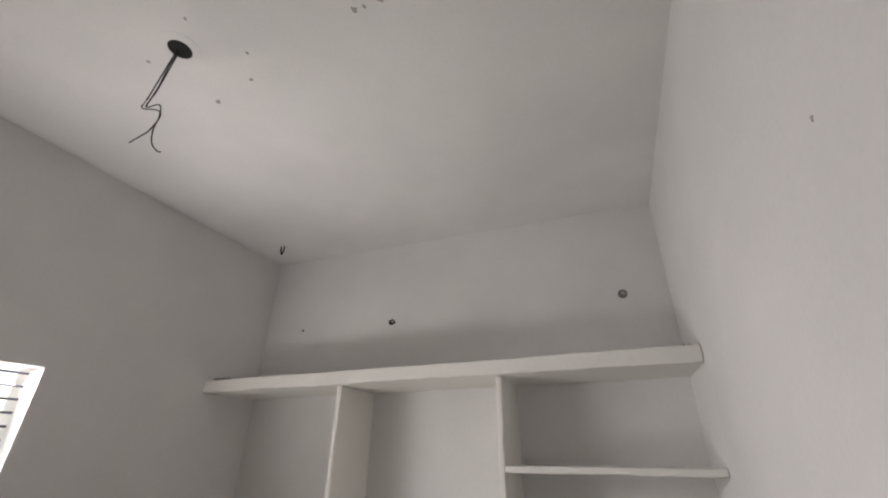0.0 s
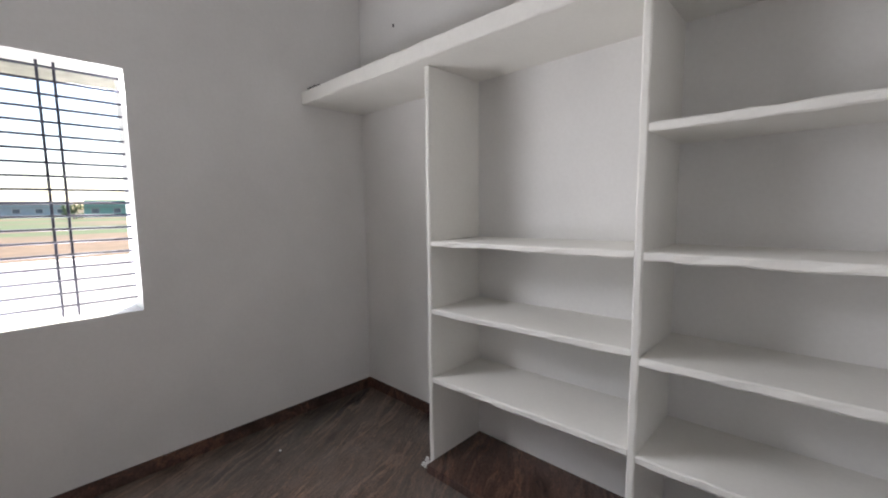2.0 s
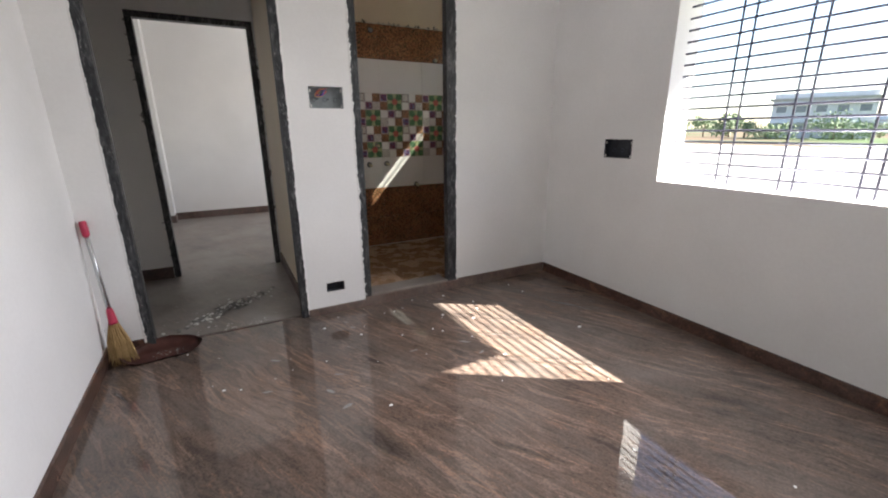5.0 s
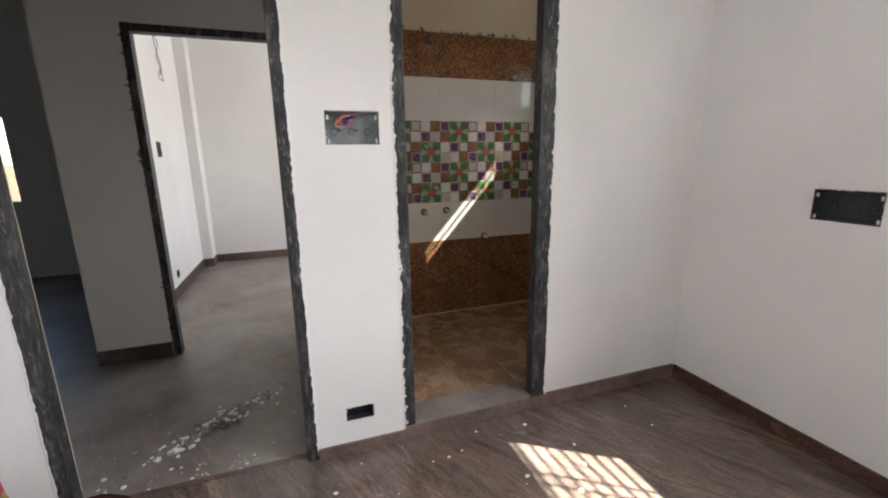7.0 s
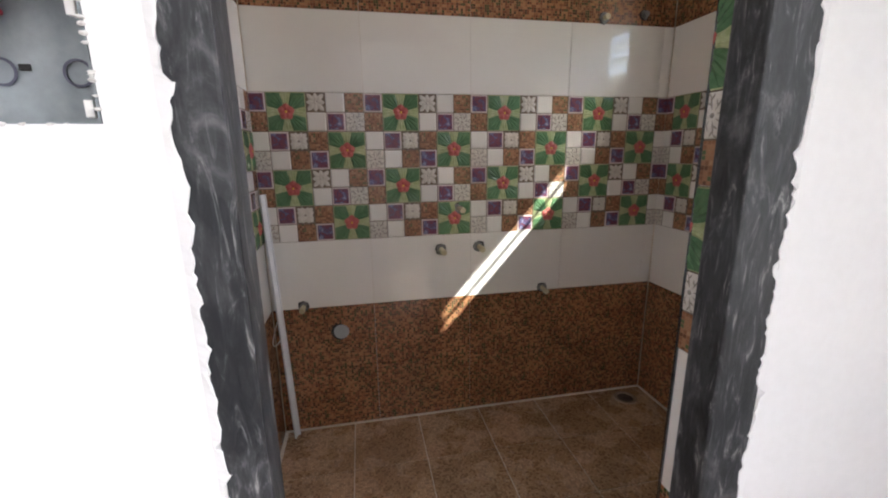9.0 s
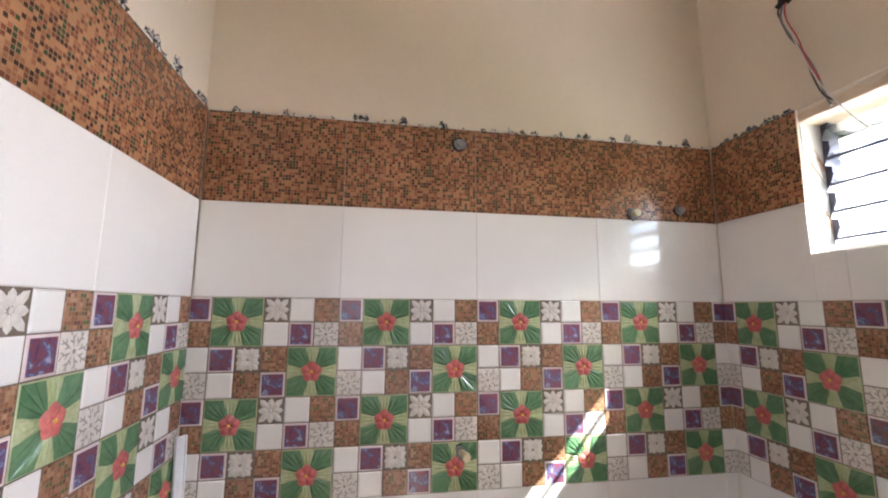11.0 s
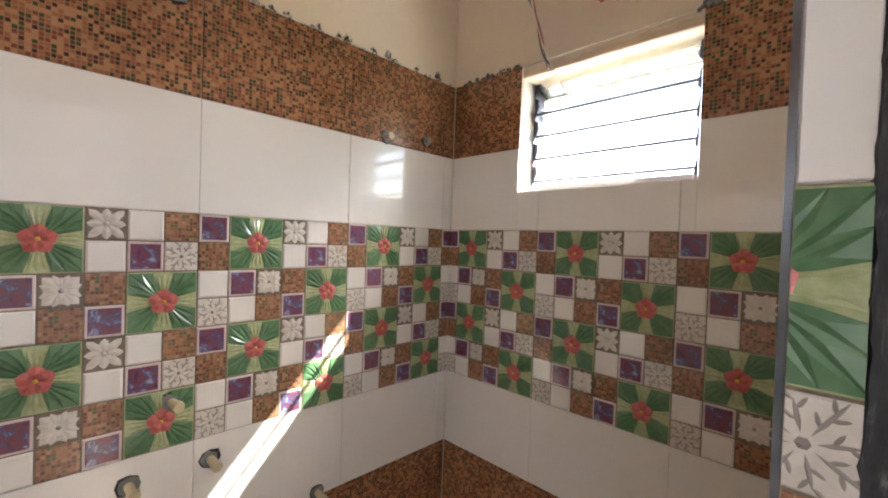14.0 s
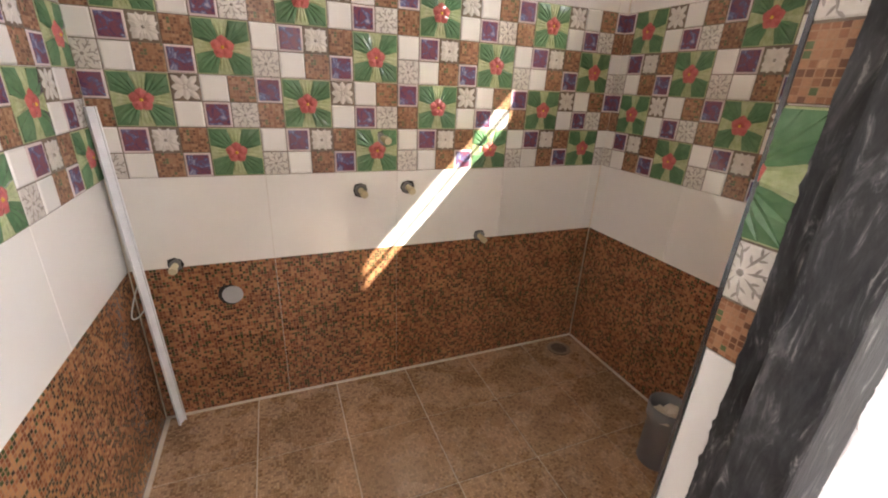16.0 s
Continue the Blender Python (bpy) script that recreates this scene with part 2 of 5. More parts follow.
# ---- the plan ----
SKEW = 0.042
WX, EX = -2.712, 0.335          # bedroom: window wall, east wall
SY, NY = -0.82, 2.78            # bedroom: door wall, shelf wall
CEIL = 3.135
OUT = -2.93                     # outer face of the west wall
BY0, BY1 = -2.16, -0.97         # bathroom back wall, door wall
BX1 = -0.855                    # bathroom east wall
BWX = -2.695                    # face of the bathroom's west tiles
BF = -0.03                      # bathroom floor
WIN = (0.171, 1.375, 0.808, 2.005)      # bedroom window, y and z
BWIN = (-1.826, -1.246, 1.612, 2.03)    # bathroom window
HEAD = 2.03
PASS_S = -2.20                  # passage's far wall
ODOOR = (-0.685, 0.172)           # far room's door
FAR_S, FAR_E = -5.05, 0.47
GF = -0.075                     # bedroom and passage floor
FWIN = (-4.7, -3.5, 0.8, 2.0)       # far room's window
LAMP = (-1.509, 0.82)           # ceiling lamp hole

BOXW = (-0.262, -0.036, 0.932, 1.058)   # switch box in the window wall, y and z
BOXS = (-1.032, -0.827, 1.259, 1.384)   # switch box between the doors, x and z
BOXF = (-0.95, -0.828, 0.079, 0.143)    # socket box near the floor
STEP = -0.877                           # back of the door stones
structure("wall_west", slab("x", OUT, WX, (FAR_S - 0.15, NY + 0.15), (-0.6, CEIL), [WIN, BWIN, BOXW, FWIN]), M_WALL, "white painted outer wall with window openings")
structure("wall_north", box(WX, EX + 0.15, NY, NY + 0.15, -0.25, CEIL), M_WALL, "white painted wall behind the built-in shelves")
structure("wall_east", skewed(box(EX, EX + 0.15, SY - 0.15, NY, -0.25, CEIL)), M_WALL, "plain white painted bedroom wall")
structure("wall_south", slab("y", STEP, SY, (WX, EX + 0.08), (-0.25, CEIL), [(-0.70, 0.205, -0.25, HEAD), (-1.832, -1.088, -0.25, HEAD), BOXS, BOXF]), M_WALL, "white wall with two raw door openings")
structure("wall_south_back", slab("y", BY1 + 0.001, STEP, (WX, EX + 0.08), (-0.25, CEIL), [(-0.70, 0.205, -0.25, HEAD), (-1.8376, -1.03, -0.25, HEAD)]), M_BATHWALL, "cream painted bathroom side of the door wall")
structure("wall_bath_east", box(BX1 + 0.012, -0.70, BY0 - 0.10, BY1 + 0.012, -0.25, CEIL), M_BATHWALL, "wall between bathroom and passage")
structure("wall_bath_back", box(WX, BX1 + 0.012, BY0 - 0.10, BY0 - 0.012, -0.25, CEIL), M_BATHWALL, "cream painted wall above the bathroom tiles")
structure("wall_bath_west_face", slab("x", WX, WX + 0.006, (BY0 - 0.012, BY1), (2.075, CEIL - 0.005), []), M_BATHWALL, "cream painted wall above the bathroom window")
structure("ceiling_bath", box(WX, BX1 + 0.012, BY0 - 0.012, BY1, CEIL - 0.004, CEIL - 0.0005), M_BATHCEIL, "cream painted bathroom ceiling")
structure("wall_passage", slab("y", PASS_S - 0.12, PASS_S, (-0.70, 0.59), (-0.25, CEIL), [(ODOOR[0], ODOOR[1], -0.25, 1.99)]), M_WALL, "painted passage wall with a raw door opening")
structure("wall_far_east", box(FAR_E, 0.59, FAR_S, PASS_S - 0.12, -0.25, CEIL), M_WALL, "white wall of the far room")
structure("wall_far_south", slab("y", FAR_S - 0.15, FAR_S, (WX, 3.6), (-0.25, CEIL), [(2.2, 2.8, 0.8, 1.7)]), M_WALL, "white wall of the far rooms with a window opening")
structure("wall_hall_east", box(3.6, 3.75, FAR_S - 0.15, -0.97, -0.25, CEIL), M_WALL, "white hall wall")
structure("wall_hall_north", box(EX + 0.21, 3.75, SY - 0.148, SY, -0.25, CEIL), M_WALL, "white hall wall")
structure("column", box(0.36, FAR_E, FAR_S, FAR_S + 0.22, -0.25, CEIL), M_WALL, "white plastered corner column in the far room")

structure("floor", box(OUT, EX + 0.15, SY - 0.03, NY + 0.15, -0.25, GF), M_FLOOR, "polished brown granite floor with diagonal veins")
structure("floor_passage", box(-0.70, 3.75, FAR_S - 0.15, SY - 0.03, -0.25, GF - 0.001), M_FLOOR_DUSTY, "dusty brown stone floor of passage")
structure("floor_far", box(WX, -0.70, FAR_S - 0.15, BY0 - 0.10, -0.25, GF - 0.001), M_FLOOR_DUSTY, "dusty stone floor of the far room")
structure("bath_subfloor", box(WX, -0.70, BY0 - 0.10, SY - 0.03, -0.25, BF - 0.012), M_CONCRETE, "cement bed under the bathroom tiles")
structure("ceiling", slab("z", CEIL, CEIL + 0.15, (OUT, 3.75), (FAR_S - 0.15, NY + 0.15), [(LAMP[0] - 0.05, LAMP[0] + 0.05, LAMP[1] - 0.05, LAMP[1] + 0.05)]), M_CEIL, "white painted ceiling slab with a lamp hole")

# ---- more mesh helpers ----
def thing(name, at, label, category, group="", kind=""):
    ob = new(name)
    ob.location = at
    ob.empty_display_size = 0.05
    return tagged(ob, label, category, group, kind)


def under(parent, ob):
    """Makes a mesh built in world coordinates a part of parent without moving it."""
    ob.parent = parent
    ob.matrix_parent_inverse = Matrix.Translation(-parent.location)
    return ob


def piece(name, bm, mat, parent, label="", bevel=0.0, smooth=False):
    return tagged(under(parent, put(bm, name, mat, None, bevel, smooth)), label)


def rod(a, b, r, sides=8, bm=None):
    return tube([a, b], r, sides, bm)


def disc(centre, normal, radius, depth, sides=20, ragged=0.0, seed=1, bm=None):
    """A low round plate; ragged gives it an uneven outline."""
    bm = bm or bmesh.new()
    rng = random.Random(seed)
    q = Vector(normal).to_track_quat("Z", "Y").to_matrix()
    c = Vector(centre)
    low, high = [], []
    for k in range(sides):
        a, r = 2 * math.pi * k / sides, radius * (1 + ragged * rng.uniform(-1, 1))
        p = Vector((math.cos(a) * r, math.sin(a) * r, 0))
        low.append(bm.verts.new(c + q @ p))
        high.append(bm.verts.new(c + q @ (p * 0.94 + Vector((0, 0, depth)))))
    for k in range(sides):
        bm.faces.new((low[k], low[(k + 1) % sides], high[(k + 1) % sides], high[k]))
    bm.faces.new(high)
    bm.faces.new(low[::-1])
    return bm


def ring(centre, normal, inner, outer, depth, sides=24, bm=None):
    bm = bm or bmesh.new()
    q = Vector(normal).to_track_quat("Z", "Y").to_matrix()
    c = Vector(centre)
    loops = []
    for r, h in ((inner, 0), (outer, 0), (outer, depth), (inner, depth)):
        loops.append([bm.verts.new(c + q @ Vector((math.cos(2 * math.pi * k / sides) * r, math.sin(2 * math.pi * k / sides) * r, h))) for k in range(sides)])
    for a, b in zip(loops, loops[1:] + loops[:1]):
        for k in range(sides):
            bm.faces.new((a[k], a[(k + 1) % sides], b[(k + 1) % sides], b[k]))
    return bm


def crumb(bm, centre, size, rng, flat=0.4):
    """A small broken lump."""
    out = bmesh.ops.create_icosphere(bm, subdivisions=1, radius=1.0)
    turn = Euler((rng.uniform(0, 6), rng.uniform(0, 6), rng.uniform(0, 6))).to_matrix()
    for v in out["verts"]:
        p = turn @ (v.co * rng.uniform(0.7, 1.2))
        v.co = Vector(centre) + Vector((p.x * size * rng.uniform(0.8, 1.2), p.y * size, p.z * size * flat))


def wavy(x0, x1, y0, y1, z0, z1, seed, step=0.07, amp=0.003, rise=0.0):
    """A hand-plastered slab: its front edge (y0) and underside wander a little."""
    bm, rng = bmesh.new(), random.Random(seed)
    n = max(2, round((x1 - x0) / step))
    rows = []
    for i in range(n + 1):
        x = x0 + (x1 - x0) * i / n
        j = [rng.uniform(-amp, amp) for _ in range(4)]
        if rng.random() < 0.12:
            j[1] += 0.005
        pts = ((y1, z0), (y0 + 0.004, z0 + j[0]), (y0 + j[2], z0 + 0.005 + j[0]), (y0 + j[3], z1 - 0.005 + j[1] * 0.6), (y0 + 0.006, z1 + j[1] * 0.4), (y1, z1))
        rows.append([bm.verts.new((x, y, z + rise * i / n)) for y, z in pts])
    for a, b in zip(rows, rows[1:]):
        for k in range(6):
            bm.faces.new((a[k], b[k], b[(k + 1) % 6], a[(k + 1) % 6]))
    bm.faces.new(rows[0])
    bm.faces.new(rows[-1][::-1])
    return bm


def upright(x0, x1, y0, y1, z0, z1, seed, amp=0.003):
    """A hand-plastered upright: its front edge wanders a little."""
    bm, rng = bmesh.new(), random.Random(seed)
    n = round((z1 - z0) / 0.08)
    rows = []
    for i in range(n + 1):
        z = z0 + (z1 - z0) * i / n
        a, b, c = (rng.uniform(-amp, amp) for _ in range(3))
        rows.append([bm.verts.new((x, y, z)) for x, y in ((x0, y1), (x0 + a * 0.5, y0 + 0.005), (x0 + 0.006, y0 + c), (x1 - 0.006, y0 + c), (x1 + b * 0.5, y0 + 0.005), (x1, y1))])
    for a, b in zip(rows, rows[1:]):
        for k in range(6):
            bm.faces.new((a[k], b[k], b[(k + 1) % 6], a[(k + 1) % 6]))
    bm.faces.new(rows[0])
    bm.faces.new(rows[-1][::-1])
    return bm


def ragged_strip(z0, z1, inner, outer, spread, seed, y, depth=0.004, step=0.008, taper=True):
    """Plaster that laps unevenly over the edge of a door stone; inner is its straight side, outer the torn one."""
    bm, rng = bmesh.new(), random.Random(seed)
    n = round((z1 - z0) / step)
    rows, wander = [], 0.0
    for i in range(n + 1):
        z = z0 + (z1 - z0) * i / n
        wander = max(-1, min(1, wander * 0.72 + rng.uniform(-0.6, 0.6)))
        e = outer + spread * wander + (spread * rng.uniform(-1.5, 1.5) if rng.random() < 0.15 else 0)
        rows.append([bm.verts.new(p) for p in ((inner, y - 0.003, z), (e, y, z + rng.uniform(-0.005, 0.005)), (e * 0.9 + inner * 0.1, y + depth, z), (inner, y - 0.0008 if taper else y + depth, z))])
    for a, b in zip(rows, rows[1:]):
        for k in range(4):
            bm.faces.new((a[k], b[k], b[(k + 1) % 4], a[(k + 1) % 4]))
    bm.faces.new(rows[0])
    bm.faces.new(rows[-1][::-1])
    return bm


# ---- bedroom: built-in shelves ----
FRONT, LOFT = 2.385, 2.307
shelves = thing("built_in_shelves", (-0.65, 2.58, 0.0), "white plastered built-in shelves with rough edges along the wall", "shelves")
piece("loft", wavy(WX, EX, LOFT, NY, 1.990, 2.068, 3, rise=0.04), M_SHELF, shelves)
piece("divider", upright(-1.656, -1.628, FRONT, NY, GF, 2.003, 5), M_SHELF, shelves)
piece("divider", upright(-0.642, -0.612, FRONT, NY, GF, 2.017, 6), M_SHELF, shelves)
for i, z in enumerate((1.148, 0.797, 0.428)):
    piece("shelf", wavy(-1.628, -0.642, FRONT + 0.003, NY, z - 0.027, z, 10 + i, rise=0.018), M_SHELF, shelves)
for i, z in enumerate((1.590, 1.163, 0.792, 0.43)):
    piece("shelf", wavy(-0.612, EX, FRONT + 0.003, NY, z - 0.030, z, 20 + i, rise=0.012), M_SHELF, shelves)
piece("plinth", box(-1.628, -0.642, 2.335, NY, GF, -0.030), M_SKIRT, shelves, "polished brown granite base slab", 0.002)
piece("plinth", box(-0.612, EX, 2.335, NY, GF, -0.030), M_SKIRT, shelves, "polished brown granite base slab", 0.002)
rng = random.Random(4)
bm = bmesh.new()
for k in range(14):
    crumb(bm, (rng.uniform(-1.68, -1.64), rng.uniform(2.335, 2.39), GF + 0.012 + rng.uniform(0, 0.03)), rng.uniform(0.006, 0.014), rng, 0.7)
piece("plaster_lump", bm, M_LIME, shelves, "lump of spilt plaster at the foot")


def loft_litter(x, y, seed, n, size, mat, label):
    bm, r = bmesh.new(), random.Random(seed)
    for k in range(n):
        crumb(bm, (x + r.uniform(-1, 1) * size * 3, y + r.uniform(-0.5, 0.5) * size, 2.068 + 0.04 * (x - WX) / (EX - WX) + size * 0.25), size * r.uniform(0.6, 1.2), r, 0.35)
    tagged(put(bm, "rubble", mat), label, "rubble", kind="stuff")


loft_litter(-2.58, LOFT + 0.025, 7, 26, 0.022, M_CEMENT, "dark cement rubble left on the loft's end")
loft_litter(0.30, LOFT + 0.02, 8, 4, 0.01, M_CEMENT, "small dark rubble in the loft's corner")


# ---- skirting ----
def skirting(name, x0, x1, y0, y1, mat, z0=-0.075, h=0.076):
    ob = structure(name, box(x0, x1, y0, y1, z0, z0 + h), mat, "brown granite skirting along the wall", 0.0015)
    return ob


T = 0.012
skirting("baseboard", WX, WX + T, SY + T, NY, M_SKIRT)
skirting("baseboard", WX + T, -1.656, NY - T, NY, M_SKIRT)
skirting("baseboard", WX + T, -1.84, SY, SY + T, M_SKIRT_SOUTH)
structure("baseboard", skewed(box(EX - T, EX, SY + T, 2.33, GF, GF + 0.076)), M_SKIRT, "brown granite skirting along the wall", 0.0015)
skirting("baseboard", 0.21, EX + SKEW - T, SY, SY + T, M_SKIRT)
skirting("baseboard", -1.088, -0.70, SY, SY + T, M_SKIRT_SOUTH, GF, 0.05)
structure("door_riser", box(-1.84, -1.088, SY + 0.006, SY + T + 0.002, GF, -0.006), M_SKIRT_SOUTH, "dusty red stone riser below the bathroom threshold", 0.002)
skirting("baseboard", 0.175, 0.59, PASS_S, PASS_S + T, M_SKIRT_DUSTY, GF, 0.10)
skirting("baseboard", FAR_E - T, FAR_E, FAR_S + 0.22, PASS_S - 0.12, M_SKIRT_DUSTY, GF, 0.10)
skirting("baseboard", 0.36 - T, FAR_E, FAR_S + 0.22, FAR_S + 0.22 + T, M_SKIRT_DUSTY, GF, 0.10)
skirting("baseboard", 0.36 - T, 0.36, FAR_S + T, FAR_S + 0.22, M_SKIRT_DUSTY, GF, 0.10)
skirting("baseboard", WX, 0.36, FAR_S, FAR_S + T, M_SKIRT_DUSTY, GF, 0.10)
skirting("baseboard", -0.70, -0.70 + T, PASS_S + 0.0, BY1, M_SKIRT_DUSTY, GF, 0.10)


# ---- door stones ----
def door_frame(name, left, right, y0, y1, foot, head, width, label, seed, front, out_rag, rag_mat, spread, west=0.0):
    """Two stone posts and a lintel round a raw doorway; plaster laps over their outer edges on the front."""
    f = thing(name, ((left + right) / 2, (y0 + y1) / 2, foot), label, "door frame")
    for k, (a, b) in enumerate(((left, left + (west or width)), (right - width, right))):
        piece("post", box(a, b, y0, y1, foot, head), M_JAMB, f, bevel=0.004)
    piece("lintel", box(left, right, y0, y1, head, head + width), M_JAMB, f, bevel=0.004)
    piece("plaster_edge", ragged_strip(foot + 0.02, head + width, left - out_rag, left + 0.004, spread, seed, front, 0.0022), rag_mat, f, "torn plaster edge")
    piece("plaster_edge", ragged_strip(foot + 0.02, head + width, right + out_rag, right - 0.004, spread, seed + 1, front, 0.0022), rag_mat, f, "torn plaster edge")
    return f


door_frame("bathroom_door_frame", -1.832, -1.088, STEP, SY + 0.002, GF, HEAD - 0.05, 0.050, "black granite door frame smeared with plaster", 31, SY + 0.001, 0.008, M_WALL, 0.007, 0.078)
door_frame("bedroom_door_frame", -0.700, 0.205, STEP, SY + 0.002, GF, HEAD - 0.05, 0.046, "black granite door frame without a door", 41, SY + 0.001, 0.008, M_WALL, 0.004)
door_frame("far_door_frame", -0.685, 0.172, PASS_S - 0.07, PASS_S + 0.003, GF, 1.945, 0.045, "black granite door frame with torn cement edges", 51, PASS_S + 0.001, -0.006, M_CEMENT, 0.016)
structure("threshold", box(-1.752, -1.14, BY1, SY + 0.006, GF, 0.004), M_MARBLE, "grey stone threshold of the bathroom", 0.003)
structure("threshold", box(-0.652, 0.158, SY - 0.055, SY - 0.031, GF - 0.02, GF + 0.004), M_SKIRT_DUSTY, "dusty stone edge in the bedroom doorway", 0.003)


# ---- switch boxes ----
def wire(points, r, mat, parent, label=""):
    pts = [Vector(p) for p in points]
    line = []
    for i in range(len(pts) - 1):
        a, b, c, d = pts[max(i - 1, 0)], pts[i], pts[i + 1], pts[min(i + 2, len(pts) - 1)]
        for k in range(5):
            t = k / 5
            line.append(0.5 * ((2 * b) + (c - a) * t + (2 * a - 5 * b + 4 * c - d) * t * t + (3 * b - a - 3 * c + d) * t ** 3))
    line.append(pts[-1])
    return piece("wire", tube(line, r, 6), mat, parent, label, smooth=True)


def plastic(name, colour, rough=0.45):
    return mottled(name, tuple(c * 0.8 for c in colour), colour, 30, rough, relief=0.05)


M_RED, M_BLUE, M_YELLOW = plastic("red_insulation", (0.55, 0.04, 0.05)), plastic("blue_insulation", (0.05, 0.07, 0.35)), plastic("orange_insulation", (0.72, 0.33, 0.13))
M_BLACKWIRE, M_WHITEWIRE = plastic("black_insulation", (0.03, 0.03, 0.03)), plastic("white_insulation", (0.75, 0.73, 0.70))
M_PVC, M_CREAMPVC = plastic("grey_pvc", (0.20, 0.20, 0.205)), plastic("cream_pipe_plug", (0.60, 0.52, 0.33))


M_BLACKBOX = mottled("blackened_box_sheet", (0.012, 0.013, 0.018), (0.07, 0.075, 0.09), 25, 0.5, 0.3, 0.15)


def tray(x0, x1, z0, z1, deep, t=0.002):
    """An open sheet-metal box in its own wall opening; its mouth faces -y of its own frame."""
    bm = box(x0, x1, 0.0, deep, z0, z1)
    bmesh.ops.recalc_face_normals(bm, faces=bm.faces[:])
    bmesh.ops.delete(bm, geom=[f for f in bm.faces if all(v.co.y < 0.001 for v in f.verts)], context="FACES")
    bmesh.ops.solidify(bm, geom=bm.faces[:], thickness=t)
    return bm


def switch_box(at, rz, w, h, deep, label, lugs=True, knockouts=3, sheet=M_BOX):
    b = thing("switch_box", at, label, "switch box")
    b.rotation_euler = (0, 0, rz)
    part("casing", tray(-w / 2, w / 2, 0, h, deep), sheet, b)
    if lugs:
        for x in (-w / 2 + 0.010, w / 2 - 0.010):
            for z in (0.014, h - 0.022):
                part("lug", box(x - 0.004, x + 0.004, 0.004, 0.010, z - 0.008, z + 0.008), M_LIME, b, "whitened screw lug", 0.001)
    for k in range(knockouts):
        x = (k - (knockouts - 1) / 2) * w / (knockouts + 0.4) * 1.1
        part("knockout", ring((x, deep - 0.003, h * 0.42), (0, -1, 0), 0.011, 0.0135, 0.001), M_BAR, b)
        if k < knockouts - 1:
            # Solid black bar painted as the shade of a slot.
            part("slot", box(x + 0.016, x + 0.025, deep - 0.0045, deep - 0.002, h * 0.43, h * 0.43 + 0.006), M_DARK, b)
    rim = bmesh.new()
    r = random.Random(round(w * 1000))
    for k in range(46):
        u = r.random() * 2 * (w + h)
        if u < 2 * w:
            p = (-w / 2 + u % w, -0.001, 0 if u < w else h)
        else:
            p = (-w / 2 if u < 2 * w + h else w / 2, -0.001, (u - 2 * w) % h)
        crumb(rim, p, r.uniform(0.002, 0.005), r, 0.5)
    tagged(part("plaster_rim", rim, M_LIME, b, "crumbled plaster rim"), kind="stuff")
    return b


big = switch_box(((BOXS[0] + BOXS[1]) / 2, SY - 0.001, BOXS[2]), math.pi, BOXS[1] - BOXS[0] - 0.003, BOXS[3] - BOXS[2] - 0.002, 0.05, "open grey metal switch box with coiled wires between two doors")
COIL = ((0.016, 0.046, 0.119), (0.006, 0.020, 0.113), (-0.030, 0.012, 0.108), (-0.054, 0.013, 0.092), (-0.058, 0.018, 0.074), (-0.040, 0.022, 0.068), (-0.015, 0.018, 0.078), (0.004, 0.022, 0.094), (0.012, 0.044, 0.104))
for k, m in enumerate((M_YELLOW, M_RED, M_BLUE, M_YELLOW, M_BLUE, M_RED, M_BLUE, M_YELLOW, M_BLUE, M_BLACKWIRE)):
    r = random.Random(60 + k)
    squeeze = 1 - 0.055 * k
    pts = [(-0.022 + (x + 0.022) * squeeze + r.uniform(-0.003, 0.003), max(0.006, y + r.uniform(-0.006, 0.004)), 0.094 + (z - 0.094) * squeeze + r.uniform(-0.002, 0.002)) for x, y, z in COIL]
    ob = wire(pts, 0.0032, m, big, "coiled insulated wire")
    ob.matrix_parent_inverse = Matrix.Identity(4)
switch_box(((BOXF[0] + BOXF[1]) / 2, SY - 0.001, BOXF[2]), math.pi, BOXF[1] - BOXF[0] - 0.003, BOXF[3] - BOXF[2] - 0.002, 0.05, "small open dark socket box near the floor", False, 1, M_BLACKBOX)
switch_box((WX + 0.001 - 0.002, (BOXW[0] + BOXW[1]) / 2, BOXW[2]), math.pi / 2, BOXW[1] - BOXW[0] - 0.003, BOXW[3] - BOXW[2] - 0.002, 0.055, "open dark metal switch box beside the window", True, 3, M_BLACKBOX)
structure("wall_plug", box(OUT + 0.002, WX - 0.06, BOXW[0] + 0.001, BOXW[1] - 0.001, BOXW[2] + 0.001, BOXW[3] - 0.001), M_CONCRETE, "brick filling behind the switch box")
for y, z, w, h in ((-3.73, 1.25, 0.11, 0.14), (-3.71, 0.10, 0.07, 0.07)):
    b = thing("switch_box", (FAR_E, y, z), "dark open switch box on the far room's wall", "switch box")
    piece("cover", box(FAR_E - 0.008, FAR_E - 0.0005, y - w / 2, y + w / 2, z, z + h), M_BAR, b, bevel=0.002)
    # Flat black plate on the cover, painting the shade of the box's inside.
    piece("hollow", box(FAR_E - 0.010, FAR_E - 0.008, y - w / 2 + 0.012, y + w / 2 - 0.012, z + 0.012, z + h - 0.012), M_DARK, b)
loose = thing("hanging_wire", (FAR_E, -4.015, 2.3), "tangle of thin wires hanging on the far wall", "wire")
wire([(FAR_E - 0.01, -4.05, 2.42), (FAR_E - 0.03, -4.02, 2.25), (FAR_E - 0.04, -4.06, 2.10), (FAR_E - 0.03, -3.98, 2.00), (FAR_E - 0.05, -4.05, 1.97), (FAR_E - 0.03, -4.03, 2.08)], 0.003, M_BLACKWIRE, loose)
